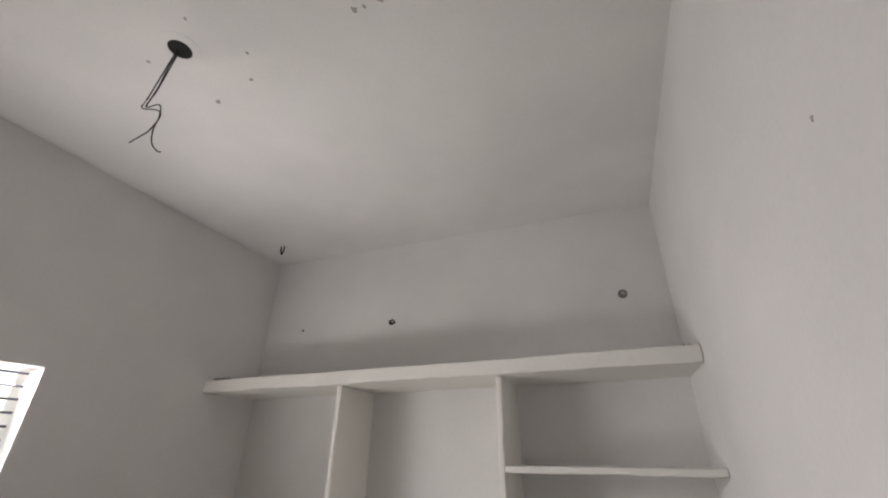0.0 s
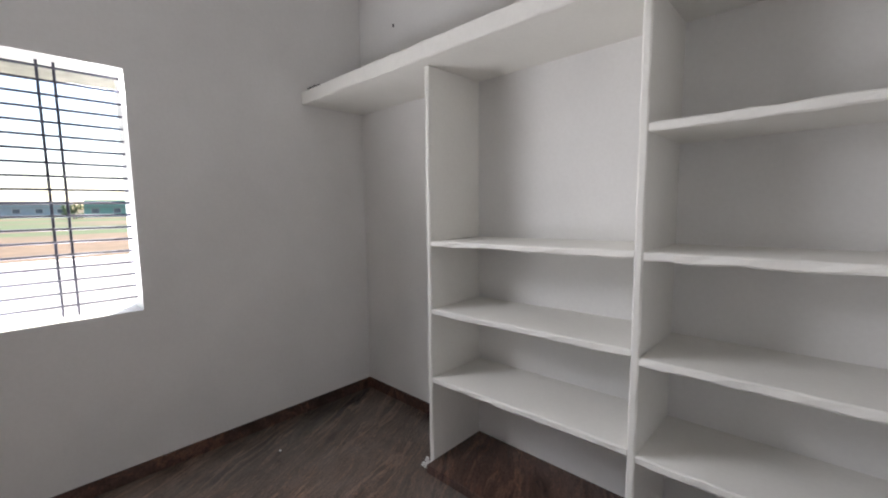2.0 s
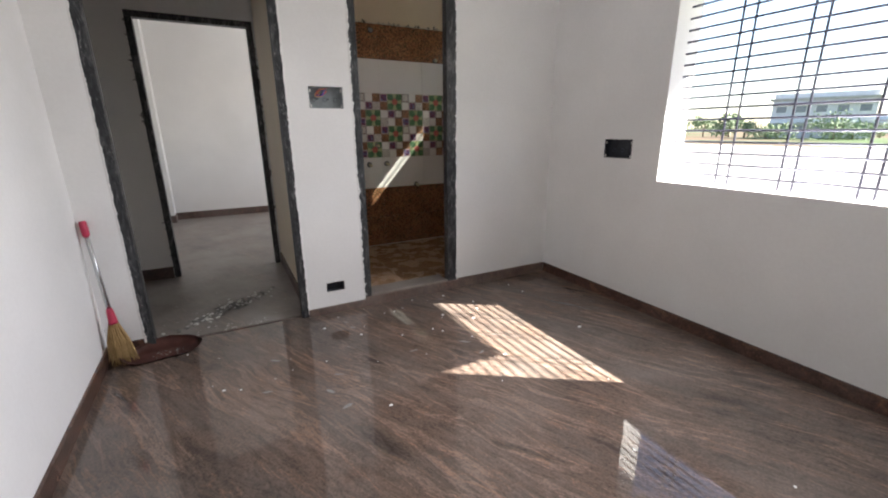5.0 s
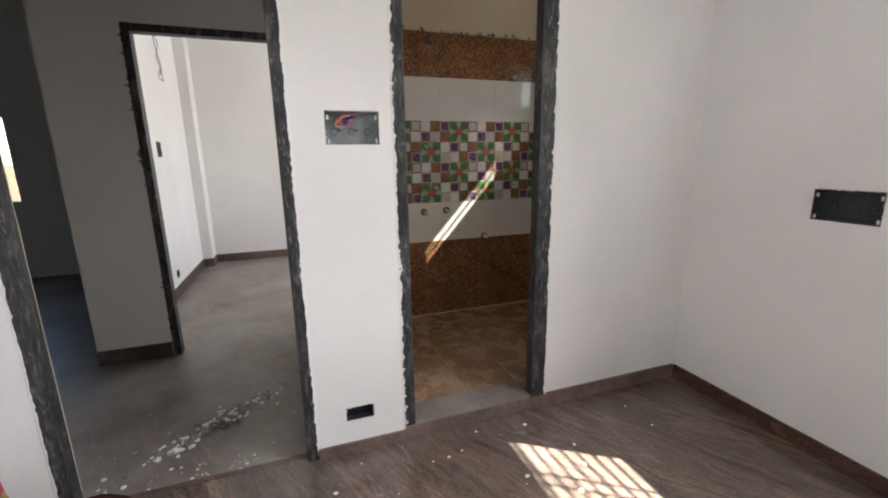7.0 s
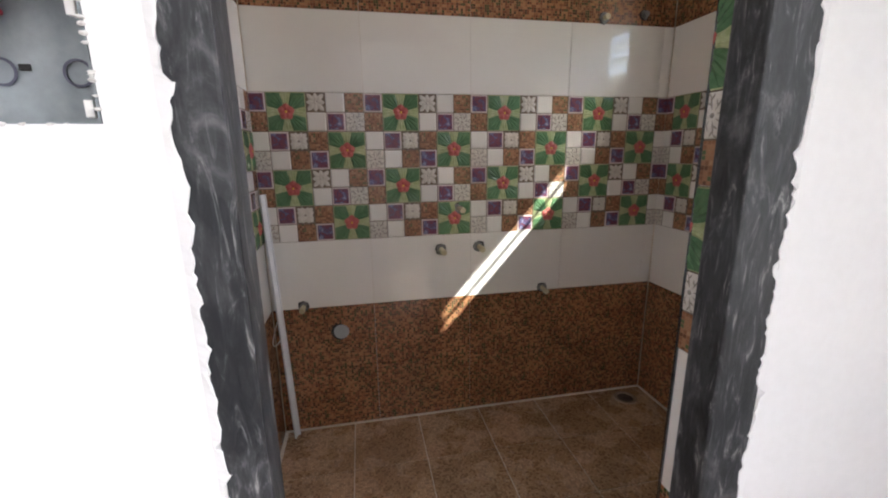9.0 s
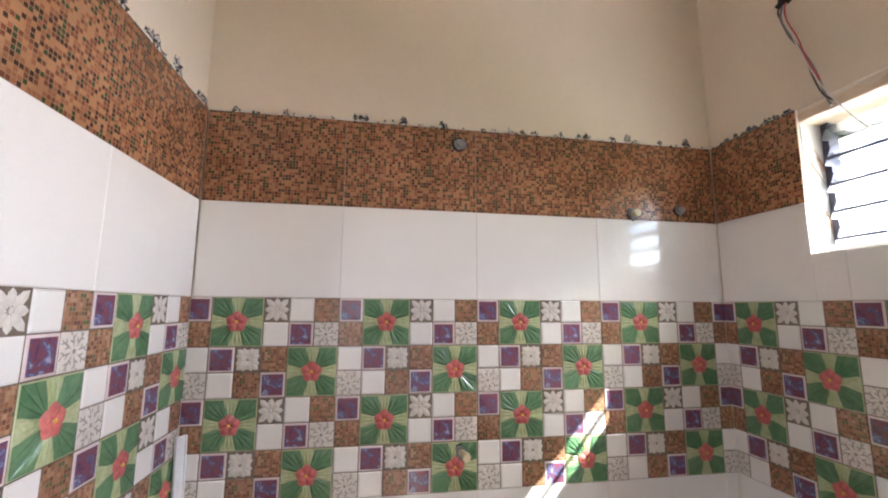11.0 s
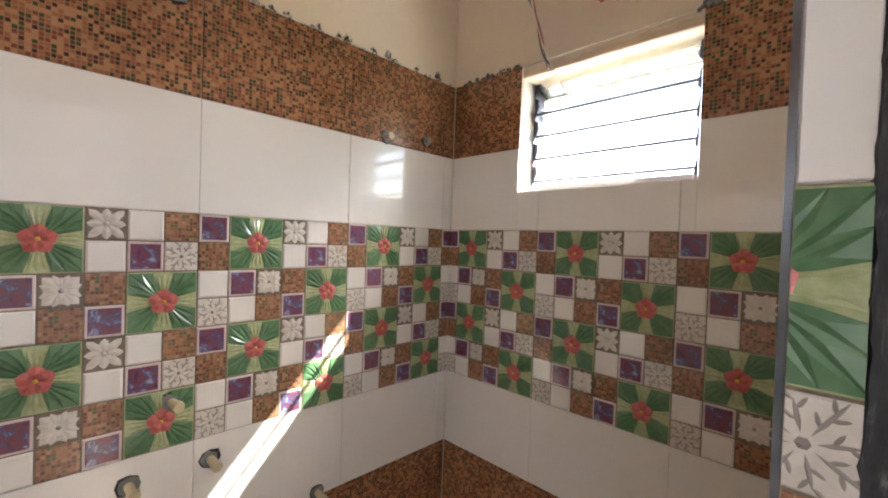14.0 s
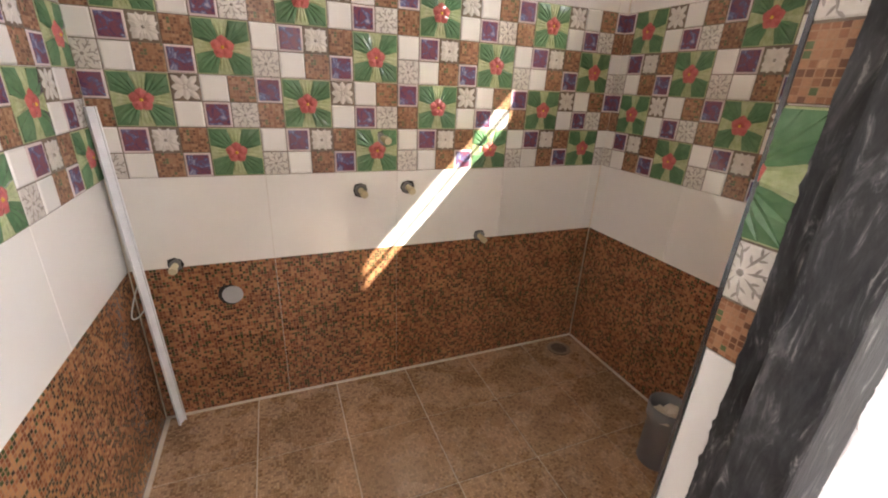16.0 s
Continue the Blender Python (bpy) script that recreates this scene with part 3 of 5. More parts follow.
wire([(FAR_E - 0.01, -4.03, 2.42), (FAR_E - 0.04, -4.06, 2.30), (FAR_E - 0.03, -4.00, 2.18), (FAR_E - 0.05, -4.03, 2.05), (FAR_E - 0.04, -3.99, 2.02)], 0.003, M_BLACKWIRE, loose)


# ---- bedroom window grille ----
grille = thing("window_grille", (-2.83, 0.773, WIN[2]), "dark steel bar grille set in the window opening", "window grille")
for k in range(19):
    z = 0.862 + 0.062 * k
    if z < WIN[3] - 0.01:
        piece("bar", rod((-2.83, WIN[0] - 0.01, z), (-2.83, WIN[1] + 0.01, z), 0.0060), M_GRILLE, grille)
for y in (0.451, 0.516, 0.766, 0.826, 1.078, 1.136):
    piece("upright", rod((-2.838, y, WIN[2] - 0.01), (-2.838, y, WIN[3] + 0.01), 0.0060), M_GRILLE, grille)


# ---- bedroom ceiling fittings ----
lamp_hole = thing("lamp_hole", (*LAMP, CEIL), "round open lamp hole in the ceiling with loose wires", "lamp hole")
piece("collar", ring((*LAMP, CEIL - 0.0015), (0, 0, 1), 0.046, 0.085, 0.0025, 32), M_CEIL, lamp_hole)
# Closed at its mouth, so its black face paints the hole's shade.
piece("cup", tube([(*LAMP, CEIL + 0.001), (*LAMP, CEIL + 0.075)], 0.048, 24), M_DARK, lamp_hole, "closed black cylinder coloured as the shade inside the lamp hole")
wire([(-1.53, 0.82, 3.14), (-1.55, 0.82, 3.05), (-1.585, 0.82, 2.90), (-1.60, 0.82, 2.845), (-1.50, 0.82, 2.80), (-1.455, 0.82, 2.757), (-1.483, 0.82, 2.698), (-1.53, 0.82, 2.68), (-1.582, 0.82, 2.667)], 0.0026, M_BLACKWIRE, lamp_hole)
wire([(-1.52, 0.825, 3.14), (-1.535, 0.825, 3.04), (-1.56, 0.825, 2.92), (-1.585, 0.825, 2.85), (-1.50, 0.825, 2.83), (-1.47, 0.825, 2.76), (-1.475, 0.825, 2.70), (-1.45, 0.825, 2.63), (-1.40, 0.825, 2.58), (-1.377, 0.825, 2.569)], 0.0026, M_BLACKWIRE, lamp_hole)
wire([(-1.54, 0.83, 3.14), (-1.56, 0.83, 3.06), (-1.57, 0.83, 2.95), (-1.60, 0.83, 2.86)], 0.0026, M_BLACKWIRE, lamp_hole)
hook = thing("ceiling_hook", (-2.41, 2.46, CEIL), "small dark steel hook hanging from the ceiling", "hook")
wire([(-2.395, 2.46, CEIL + 0.005), (-2.395, 2.46, CEIL - 0.03), (-2.41, 2.46, CEIL - 0.072), (-2.425, 2.46, CEIL - 0.03), (-2.425, 2.46, CEIL + 0.005)], 0.006, M_DARK, hook)
rng = random.Random(12)
bm = bmesh.new()
for x, y, s in ((-0.741, 0.932, 0.02), (-0.70, 0.935, 0.015), (-0.625, 0.938, 0.02), (-1.368, 0.728, 0.012), (-1.262, 0.935, 0.014), (-1.352, 1.045, 0.014), (-1.599, 1.09, 0.02), (-1.693, 0.814, 0.014)):
    disc((x, y, CEIL), (0, 0, -1), s * 0.6, 0.0008, 10, 0.5, round(x * -1000), bm)
tagged(put(bm, "ceiling_smears", M_CONCRETE), "small grey smears on the white ceiling", "stain", kind="stuff")
for k, (x, z, r, lab) in enumerate(((-1.526, 2.505, 0.026, "ragged dark pipe hole above the loft"), (-2.342, 2.508, 0.010, "small dark hole above the loft"), (0.078, 2.537, 0.028, "round grey-filled hole above the loft"))):
    h = thing("wall_hole", (x, NY, z), lab, "hole")
    # Flat disc on the wall: black paints the first two holes' shade, cement the third.
    piece("hollow", disc((x, NY, z), (0, -1, 0), r, 0.0015, 16, 0.28 if k < 2 else 0.05, 70 + k), M_DARK if k < 2 else M_CEMENT, h)
    if k != 1:
        piece("chip", disc((x + r * 0.2, NY - 0.0015, z + r * 0.15), (0, -1, 0), r * 0.45, 0.004, 9, 0.5, 80 + k), M_CONCRETE, h)
nick = thing("wall_nick", (EX, 0.866, 2.178), "small scratch in the white wall paint", "stain")
piece("mark", disc((EX, 0.866, 2.178), (-1, 0, 0), 0.006, 0.001, 8, 0.6, 9), M_CONCRETE, nick)

# ---- broom and dustpan ----
M_CHROME = mottled("worn_steel_tube", (0.50, 0.51, 0.52), (0.72, 0.73, 0.74), 30, 0.25, 0.9, 0.05)
M_GRIP = plastic("red_plastic", (0.50, 0.03, 0.08), 0.4)
M_STRAW = mottled("straw", (0.26, 0.16, 0.06), (0.50, 0.34, 0.15), 90, 0.8, relief=0.5)
M_PAN = mottled("rusty_maroon_sheet", (0.05, 0.02, 0.018), (0.20, 0.075, 0.055), 16, 0.55, relief=0.3)
foot, top = Vector((0.285, -0.690, GF)), Vector((0.345, -0.800, 0.70))
way = (top - foot).normalized()
broom = thing("broom", tuple(foot), "straw broom with steel handle and red grip leaning in the corner", "broom")
piece("handle", rod(foot + way * 0.30, top - way * 0.05, 0.0105, 12), M_CHROME, broom, "steel tube handle", smooth=True)
piece("grip", tube([top - way * 0.08, top - way * 0.07, top - way * 0.01, top], [0.013, 0.0165, 0.0165, 0.013], 14), M_GRIP, broom, "red plastic grip", smooth=True)
piece("collar", tube([foot + way * 0.235, foot + way * 0.25, foot + way * 0.31, foot + way * 0.32], [0.022, 0.020, 0.015, 0.013], 14), M_GRIP, broom, "red plastic collar", smooth=True)
bm, rng = bmesh.new(), random.Random(17)
side = way.cross(Vector((0, 1, 0))).normalized()
fore = side.cross(way)
for k in range(150):
    a, r = rng.uniform(0, 6.28), math.sqrt(rng.random())
    u, w = math.cos(a) * r, math.sin(a) * r
    root = foot + way * 0.25 + side * u * 0.018 + fore * w * 0.016
    tip = foot + way * rng.uniform(0.0, 0.05) + side * (u * 0.062 + rng.uniform(-0.008, 0.008)) + fore * w * 0.03
    tip.z = max(tip.z, GF + 0.003)
    mid = (root + tip) / 2 + side * u * 0.010
    tube([root, mid, tip], [0.0022, 0.0024, 0.0010], 4, bm)
tagged(piece("bristles", bm, M_STRAW, broom, "bundled straw bristles"), kind="stuff")

pan = thing("dustpan", (0.10, -0.73, GF), "bent maroon sheet dustpan with dust on the floor", "dustpan")
bm = bmesh.new()
nu, nv, grid = 14, 8, {}
for i in range(nu + 1):
    for j in range(nv + 1):
        u, v = i / nu * 2 - 1, j / nv
        half = 0.19 * math.sqrt(max(0.05, 1 - (v - 0.25) ** 2 * 1.3))
        rim = max(abs(u) ** 3, max(0, v - 0.6) / 0.4)
        z = 0.006 + 0.045 * rim ** 1.5 + 0.003 * noise.noise((u * 3, v * 3, 1))
        grid[i, j] = (0.07 + u * half + 0.03 * v, -0.66 + v * 0.20 * (1 - 0.2 * u * u) - 0.02 * u, z)
verts = {k: bm.verts.new((p[0] + 0.035, -1.31 - p[1], p[2] + GF)) for k, p in grid.items()}
for i in range(nu):
    for j in range(nv):
        bm.faces.new((verts[i, j], verts[i + 1, j], verts[i + 1, j + 1], verts[i, j + 1]))
bmesh.ops.solidify(bm, geom=bm.faces[:], thickness=0.003)
piece("tray", bm, M_PAN, pan, smooth=True)
bm, rng = bmesh.new(), random.Random(3)
for k in range(24):
    crumb(bm, (0.10 + rng.uniform(-0.1, 0.1), -0.70 + rng.uniform(-0.04, 0.04), GF + 0.013), rng.uniform(0.002, 0.006), rng)
tagged(piece("dust", bm, M_CONCRETE, pan, "grey dust in the tray"), kind="stuff")


# ---- crumbs on the floors ----
def litter(name, count, area, size, z, seed, mat, label, heap=False):
    bm, r = bmesh.new(), random.Random(seed)
    x0, x1, y0, y1 = area
    for k in range(count):
        if heap:
            x, y = r.gauss((x0 + x1) / 2, (x1 - x0) / 4), r.gauss((y0 + y1) / 2, (y1 - y0) / 4)
        else:
            x, y = r.uniform(x0, x1), r.uniform(y0, y1)
        s = size * r.choice((0.35, 0.5, 0.5, 0.7, 1.0))
        crumb(bm, (x, y, z + s * 0.15), s, r, 0.22)
    return tagged(put(bm, name, mat), label, "rubble", kind="stuff")


bm, rng = bmesh.new(), random.Random(91)
for k in range(20):
    near = rng.random() < 0.6
    x, y = (rng.uniform(-1.7, -0.2), rng.uniform(-0.75, 0.3)) if near else (rng.uniform(-2.5, 0.2), rng.uniform(-0.7, 2.0))
    a, long, wide = rng.uniform(-0.9, 0.5), rng.uniform(0.012, 0.045), rng.uniform(0.003, 0.010)
    pts = []
    for q in range(10):
        t = math.tau * q / 10
        u, w = math.cos(t) * long * rng.uniform(0.5, 1), math.sin(t) * wide * rng.uniform(0.4, 1.3)
        pts.append(bm.verts.new((x + u * math.cos(a) - w * math.sin(a), y + u * math.sin(a) + w * math.cos(a), GF + 0.0006)))
    bm.faces.new(pts)
tagged(put(bm, "plaster_scuffs", mottled("dried_plaster_film", (0.10, 0.088, 0.08), (0.22, 0.20, 0.18), 60, 0.6, relief=0.2)), "thin dried plaster scuffs on the granite floor", "stain", kind="stuff")
litter("plaster_crumbs", 30, (-2.6, 0.25, -0.75, 2.3), 0.013, GF, 5, M_LIME, "white plaster crumbs strewn over the granite floor")
litter("plaster_crumbs", 26, (-1.6, 0.1, -0.8, 0.0), 0.010, GF, 6, M_LIME, "white plaster crumbs near the doors")
for seed, mat, n, lab in ((44, M_CEMENT, 150, "swept heap of dark cement rubble in the passage"), (45, M_LIME, 90, "pale plaster shards in the swept heap")):
    bm, rng = bmesh.new(), random.Random(seed)
    for k in range(n):
        u = rng.gauss(0, 1)
        x, y = -0.20 - u * 0.13 + rng.gauss(0, 0.03), -1.22 - u * 0.10 + rng.gauss(0, 0.035)
        crumb(bm, (x, y, GF + 0.003 + max(0, 0.02 - 0.02 * abs(u)) * rng.random()), rng.uniform(0.005, 0.017), rng, 0.35)
    tagged(put(bm, "swept_rubble", mat), lab, "rubble", kind="stuff")
litter("passage_crumbs", 60, (-0.6, 0.5, -2.0, -0.9), 0.010, GF, 8, M_CONCRETE, "grey crumbs on the dusty passage floor")
litter("doorway_crumbs", 40, (-0.45, 0.15, -0.98, -0.86), 0.008, GF, 18, M_LIME, "white crumbs lying in the doorway")
litter("far_crumbs", 50, (-0.7, 0.3, -4.8, -2.4), 0.014, GF, 9, M_CONCRETE, "grey crumbs on the far room's floor")

# ---- bathroom tiles ----
def ceramic(name, dark, light, scale, rough=0.08, relief=0.0):
    m = mottled(name, dark, light, scale, rough, relief=relief, dist=0.0015, detail=3)
    return m


def mosaic(name, size, rough, tones):
    """Small printed chips with darker joints between them."""
    m, n, l, b = material(name, rough)
    br = n.new("ShaderNodeTexBrick")
    br.offset, br.squash = 0.0, 1.0
    br.inputs["Color1"].default_value, br.inputs["Color2"].default_value = (0, 0, 0, 1), (1, 1, 1, 1)
    br.inputs["Mortar"].default_value = (0.5, 0.5, 0.5, 1)
    br.inputs["Scale"].default_value, br.inputs["Mortar Size"].default_value = 1.0, size * 0.085
    br.inputs["Brick Width"].default_value = br.inputs["Row Height"].default_value = size
    l.new(coords(n, l), br.inputs["Vector"])
    r = n.new("ShaderNodeValToRGB")
    r.color_ramp.interpolation = "CONSTANT"
    e = r.color_ramp.elements
    while len(e) < len(tones):
        e.new(0.5)
    for k, (p, c) in zip(e, tones):
        k.position, k.color = p, (*c, 1)
    l.new(br.outputs["Color"], r.inputs[0])
    c = blend(n, l, br.outputs["Fac"], r.outputs[0], (0.34, 0.195, 0.115))
    c = blend(n, l, 0.3, c, ramp(n, l, noisy(n, l, coords(n, l), 400, 2), [(0.3, (0.6, 0.6, 0.6)), (0.7, (1.2, 1.2, 1.2))]), "MULTIPLY")
    own, shift = n.new("ShaderNodeObjectInfo"), n.new("ShaderNodeVectorMath")
    shift.operation = "MULTIPLY_ADD"
    shift.inputs[1].default_value = (9.0, 5.0, 7.0)
    l.new(own.outputs["Random"], shift.inputs[0])
    l.new(coords(n, l), shift.inputs[2])
    worn = noisy(n, l, shift.outputs[0], 7, 5, 0.6)
    l.new(blend(n, l, 1.0, c, ramp(n, l, worn, [(0.34, (0.78, 0.76, 0.74)), (0.52, (1, 1, 1)), (0.70, (1.14, 1.13, 1.12))]), "MULTIPLY"), b.inputs["Base Color"])
    gloss(n, l, b, worn, rough * 0.75, rough * 1.5)
    return m


def painted(name):
    """Dark glaze run together from navy, violet, maroon and a little pale blue."""
    m, n, l, b = material(name, 0.10)
    f = noisy(n, l, coords(n, l), 34, 6, 0.66, 0.9)
    l.new(ramp(n, l, f, [(0.30, (0.040, 0.034, 0.105)), (0.39, (0.115, 0.050, 0.105)), (0.46, (0.21, 0.065, 0.085)), (0.52, (0.13, 0.060, 0.110)), (0.58, (0.11, 0.125, 0.25)), (0.66, (0.36, 0.33, 0.44))]), b.inputs["Base Color"])
    bump(n, l, b, f, 0.15, 0.001)
    return m


CHIPS = [(0.0, (0.065, 0.032, 0.018)), (0.13, (0.19, 0.064, 0.030)), (0.34, (0.30, 0.122, 0.054)), (0.58, (0.42, 0.195, 0.088)), (0.86, (0.055, 0.068, 0.024))]
M_T = {
    "white": ceramic("white_glazed_tile", (0.76, 0.735, 0.69), (0.80, 0.775, 0.73), 3, 0.06),
    "brown": mosaic("brown_mosaic_print_tile", 0.0097, 0.16, CHIPS),
    "chips": mosaic("brown_mosaic_cell", 0.0084, 0.15, [(0.0, (0.15, 0.072, 0.042)), (0.2, (0.26, 0.125, 0.068)), (0.5, (0.35, 0.180, 0.10)), (0.75, (0.42, 0.24, 0.14)), (0.92, (0.10, 0.13, 0.06))]),
    "leaf": ceramic("green_leaf_glaze", (0.055, 0.135, 0.062), (0.15, 0.27, 0.135), 34, 0.20, 0.4),
    "vein": ceramic("dark_leaf_glaze", (0.016, 0.055, 0.022), (0.032, 0.095, 0.042), 60, 0.12, 0.2),
    "lime": ceramic("lime_leaf_glaze", (0.26, 0.33, 0.13), (0.56, 0.58, 0.36), 75, 0.2, 0.3),
    "pink": ceramic("pink_petal_glaze", (0.40, 0.075, 0.07), (0.66, 0.22, 0.18), 90, 0.14, 0.2),
    "gold": ceramic("yellow_flower_heart", (0.60, 0.32, 0.03), (0.85, 0.55, 0.10), 120, 0.2, 0.3),
    "purple": painted("purple_blue_glaze"),
    "pale": ceramic("pale_pink_rim", (0.62, 0.50, 0.48), (0.74, 0.64, 0.62), 30, 0.12),
    "star": ceramic("ivory_relief_glaze", (0.52, 0.48, 0.42), (0.76, 0.72, 0.66), 55, 0.14, 0.25),
    "ground": ceramic("dark_relief_ground", (0.10, 0.075, 0.055), (0.24, 0.19, 0.14), 45, 0.25, 0.3),
    "line": ceramic("grey_relief_line", (0.26, 0.23, 0.20), (0.40, 0.36, 0.32), 40, 0.2),
}
ORDER = list(M_T)
TW, TH, CELL = 0.45, 0.30, 0.075


def fan(bm, rim, top, slot):
    """Facets from a rim to one raised point."""
    r, t = [bm.verts.new(p) for p in rim], bm.verts.new(top)
    for a, b in zip(r, r[1:] + r[:1]):
        bm.faces.new((a, b, t)).material_index = ORDER.index(slot)


def plate(bm, u0, u1, v0, v1, w0, w1, slot, lean=0.0025):
    low = [bm.verts.new(p) for p in ((u0, v0, w0), (u1, v0, w0), (u1, v1, w0), (u0, v1, w0))]
    high = [bm.verts.new(p) for p in ((u0 + lean, v0 + lean, w1), (u1 - lean, v0 + lean, w1), (u1 - lean, v1 - lean, w1), (u0 + lean, v1 - lean, w1))]
    for k in range(4):
        bm.faces.new((low[k], low[(k + 1) % 4], high[(k + 1) % 4], high[k])).material_index = ORDER.index(slot)
    bm.faces.new(high).material_index = ORDER.index(slot)


def petal(bm, c, a, r0, r1, half, w, rise, slot):
    """A long raised petal from r0 to r1 at angle a round c."""
    def at(r, s):
        return (c[0] + math.cos(a) * r - math.sin(a) * s, c[1] + math.sin(a) * r + math.cos(a) * s, w)
    rim = [at(r0, 0), at(r0 + (r1 - r0) * 0.35, -half), at(r0 + (r1 - r0) * 0.75, -half * 0.8), at(r1, 0), at(r0 + (r1 - r0) * 0.75, half * 0.8), at(r0 + (r1 - r0) * 0.35, half)]
    m = at(r0 + (r1 - r0) * 0.45, 0)
    fan(bm, rim, (m[0], m[1], w + rise), slot)


def cell(bm, kind, i, j):
    """One printed field of the decorated tile; i from its left, j from its top."""
    u0, v1 = i * CELL + 0.0014, TH - j * CELL - 0.0014
    u1, v0 = u0 + CELL - 0.0028, v1 - CELL + 0.0028
    w, c = 0.0, ((u0 + u1) / 2, (v0 + v1) / 2)
    if kind == "w":
        plate(bm, u0, u1, v0, v1, w, 0.0028, "white", 0.004)
    elif kind == "m":
        plate(bm, u0, u1, v0, v1, w, 0.0012, "chips", 0.001)
    elif kind == "p":
        plate(bm, u0, u1, v0, v1, w, 0.0022, "pale", 0.002)
        plate(bm, u0 + 0.0055, u1 - 0.0055, v0 + 0.0055, v1 - 0.0055, 0.0022, 0.0030, "purple", 0.002)
    elif kind in "s":
        plate(bm, u0, u1, v0, v1, w, 0.0010, "ground", 0.001)
        for k in range(8):
            long = 0.046 if k % 2 else 0.036
            petal(bm, c, k * math.pi / 4, 0.004, long, 0.0098, 0.0010, 0.0022, "star")
        fan(bm, [(c[0] + 0.006 * math.cos(a), c[1] + 0.006 * math.sin(a), 0.003) for a in (k * math.pi / 3 for k in range(6))], (*c, 0.006), "star" if kind == "s" else "line")
    elif kind in "lr":
        if kind == "l":
            plate(bm, u0, u1, v0, v1, w, 0.0016, "star", 0.002)
            for k in range(8):
                a, far = k * math.pi / 4 + 0.2, 0.044 if k % 2 else 0.033
                petal(bm, c, a, 0.007, far, 0.0018, 0.0017, 0.0014, "line")
                for r, turn in ((0.016, 0.55), (0.024, -0.5), (0.030, 0.45)):
                    q = (c[0] + r * math.cos(a), c[1] + r * math.sin(a))
                    petal(bm, q, a + turn * 1.5, 0.0, 0.0125, 0.0017, 0.0017, 0.0014, "line")
        else:
            plate(bm, u0, u1, v0, v1, w, 0.0010, "ground", 0.001)
            for k in range(4):
                for off, far, half in ((0.785, 0.043, 0.0115), (0.36, 0.037, 0.0085), (-0.36, 0.037, 0.0085), (0, 0.030, 0.009)):
                    petal(bm, c, k * math.pi / 2 + off, 0.004, far, half, 0.0011, 0.0024, "star")
        fan(bm, [(c[0] + 0.005 * math.cos(a), c[1] + 0.005 * math.sin(a), 0.0017) for a in (k * math.pi / 3 for k in range(6))], (*c, 0.005), "line")
    elif kind == "F":
        u1, v0 = u0 + 2 * CELL - 0.0028, v1 - 2 * CELL + 0.0028
        c = ((u0 + u1) / 2, (v0 + v1) / 2)
        plate(bm, u0, u1, v0, v1, w, 0.0012, "lime", 0.001)
        h = CELL - 0.004
        for su, sv in ((1, 1), (-1, 1), (-1, -1), (1, -1)):
            def at(a, b, z):
                return (c[0] + su * a * h, c[1] + sv * b * h, z)
            # the dark ground of a corner, and four folds of leaf on it, each from the heart to the rim
            rim = [at(1, 0.30, 0.002), at(1, 0.50, 0.002), at(1, 0.74, 0.002), at(1, 1, 0.002), at(0.74, 1, 0.002), at(0.50, 1, 0.002), at(0.30, 1, 0.002)]
            root = at(0.1, 0.1, 0.0024)
            for a, b in zip(rim, rim[1:]):
                bm.faces.new([bm.verts.new(p) for p in (root, a, b)]).material_index = ORDER.index("vein")
            folds = [(at(1, 0.31, 0.0026), at(1, 0.62, 0.0026)), (at(1, 0.64, 0.0026), at(1, 0.985, 0.0026)), (at(0.985, 1, 0.0026), at(0.64, 1, 0.0026)), (at(0.62, 1, 0.0026), at(0.31, 1, 0.0026))]
            for a, b in folds:
                a, b, r0 = Vector(a), Vector(b), Vector(root)
                mid, high = (a + b) / 2, r0.lerp((a + b) / 2, 0.6) + Vector((0, 0, 0.0042))
                wa, wb = r0.lerp(a, 0.55) + (a - b) * 0.10, r0.lerp(b, 0.55) + (b - a) * 0.10
                for k, pts in enumerate(((r0, wa, high), (wa, a, high), (a, mid, high), (mid, b, high), (b, wb, high), (wb, r0, high))):
                    bm.faces.new([bm.verts.new(p) for p in pts]).material_index = ORDER.index("leaf")
        for k in range(4):
            for off, long, wide in ((0, 0.072, 0.0075), (0.2, 0.070, 0.005), (-0.2, 0.070, 0.005)):
                petal(bm, c, k * math.pi / 2 + off, 0.014, long, wide, 0.0013, 0.0035, "lime")
        for k in range(5):
            petal(bm, c, k * math.tau / 5 + 0.3, 0.001, 0.033, 0.0165, 0.0062, 0.006, "pink")
        fan(bm, [(c[0] + 0.005 * math.cos(a), c[1] + 0.005 * math.sin(a), 0.011) for a in (k * math.pi / 3 for k in range(6))], (*c, 0.0145), "gold")


DECOR = ("pF.swm", "m..wpl", "wprmF.", "lwmp..")
DEEP = 0.010
tile_meshes = {}


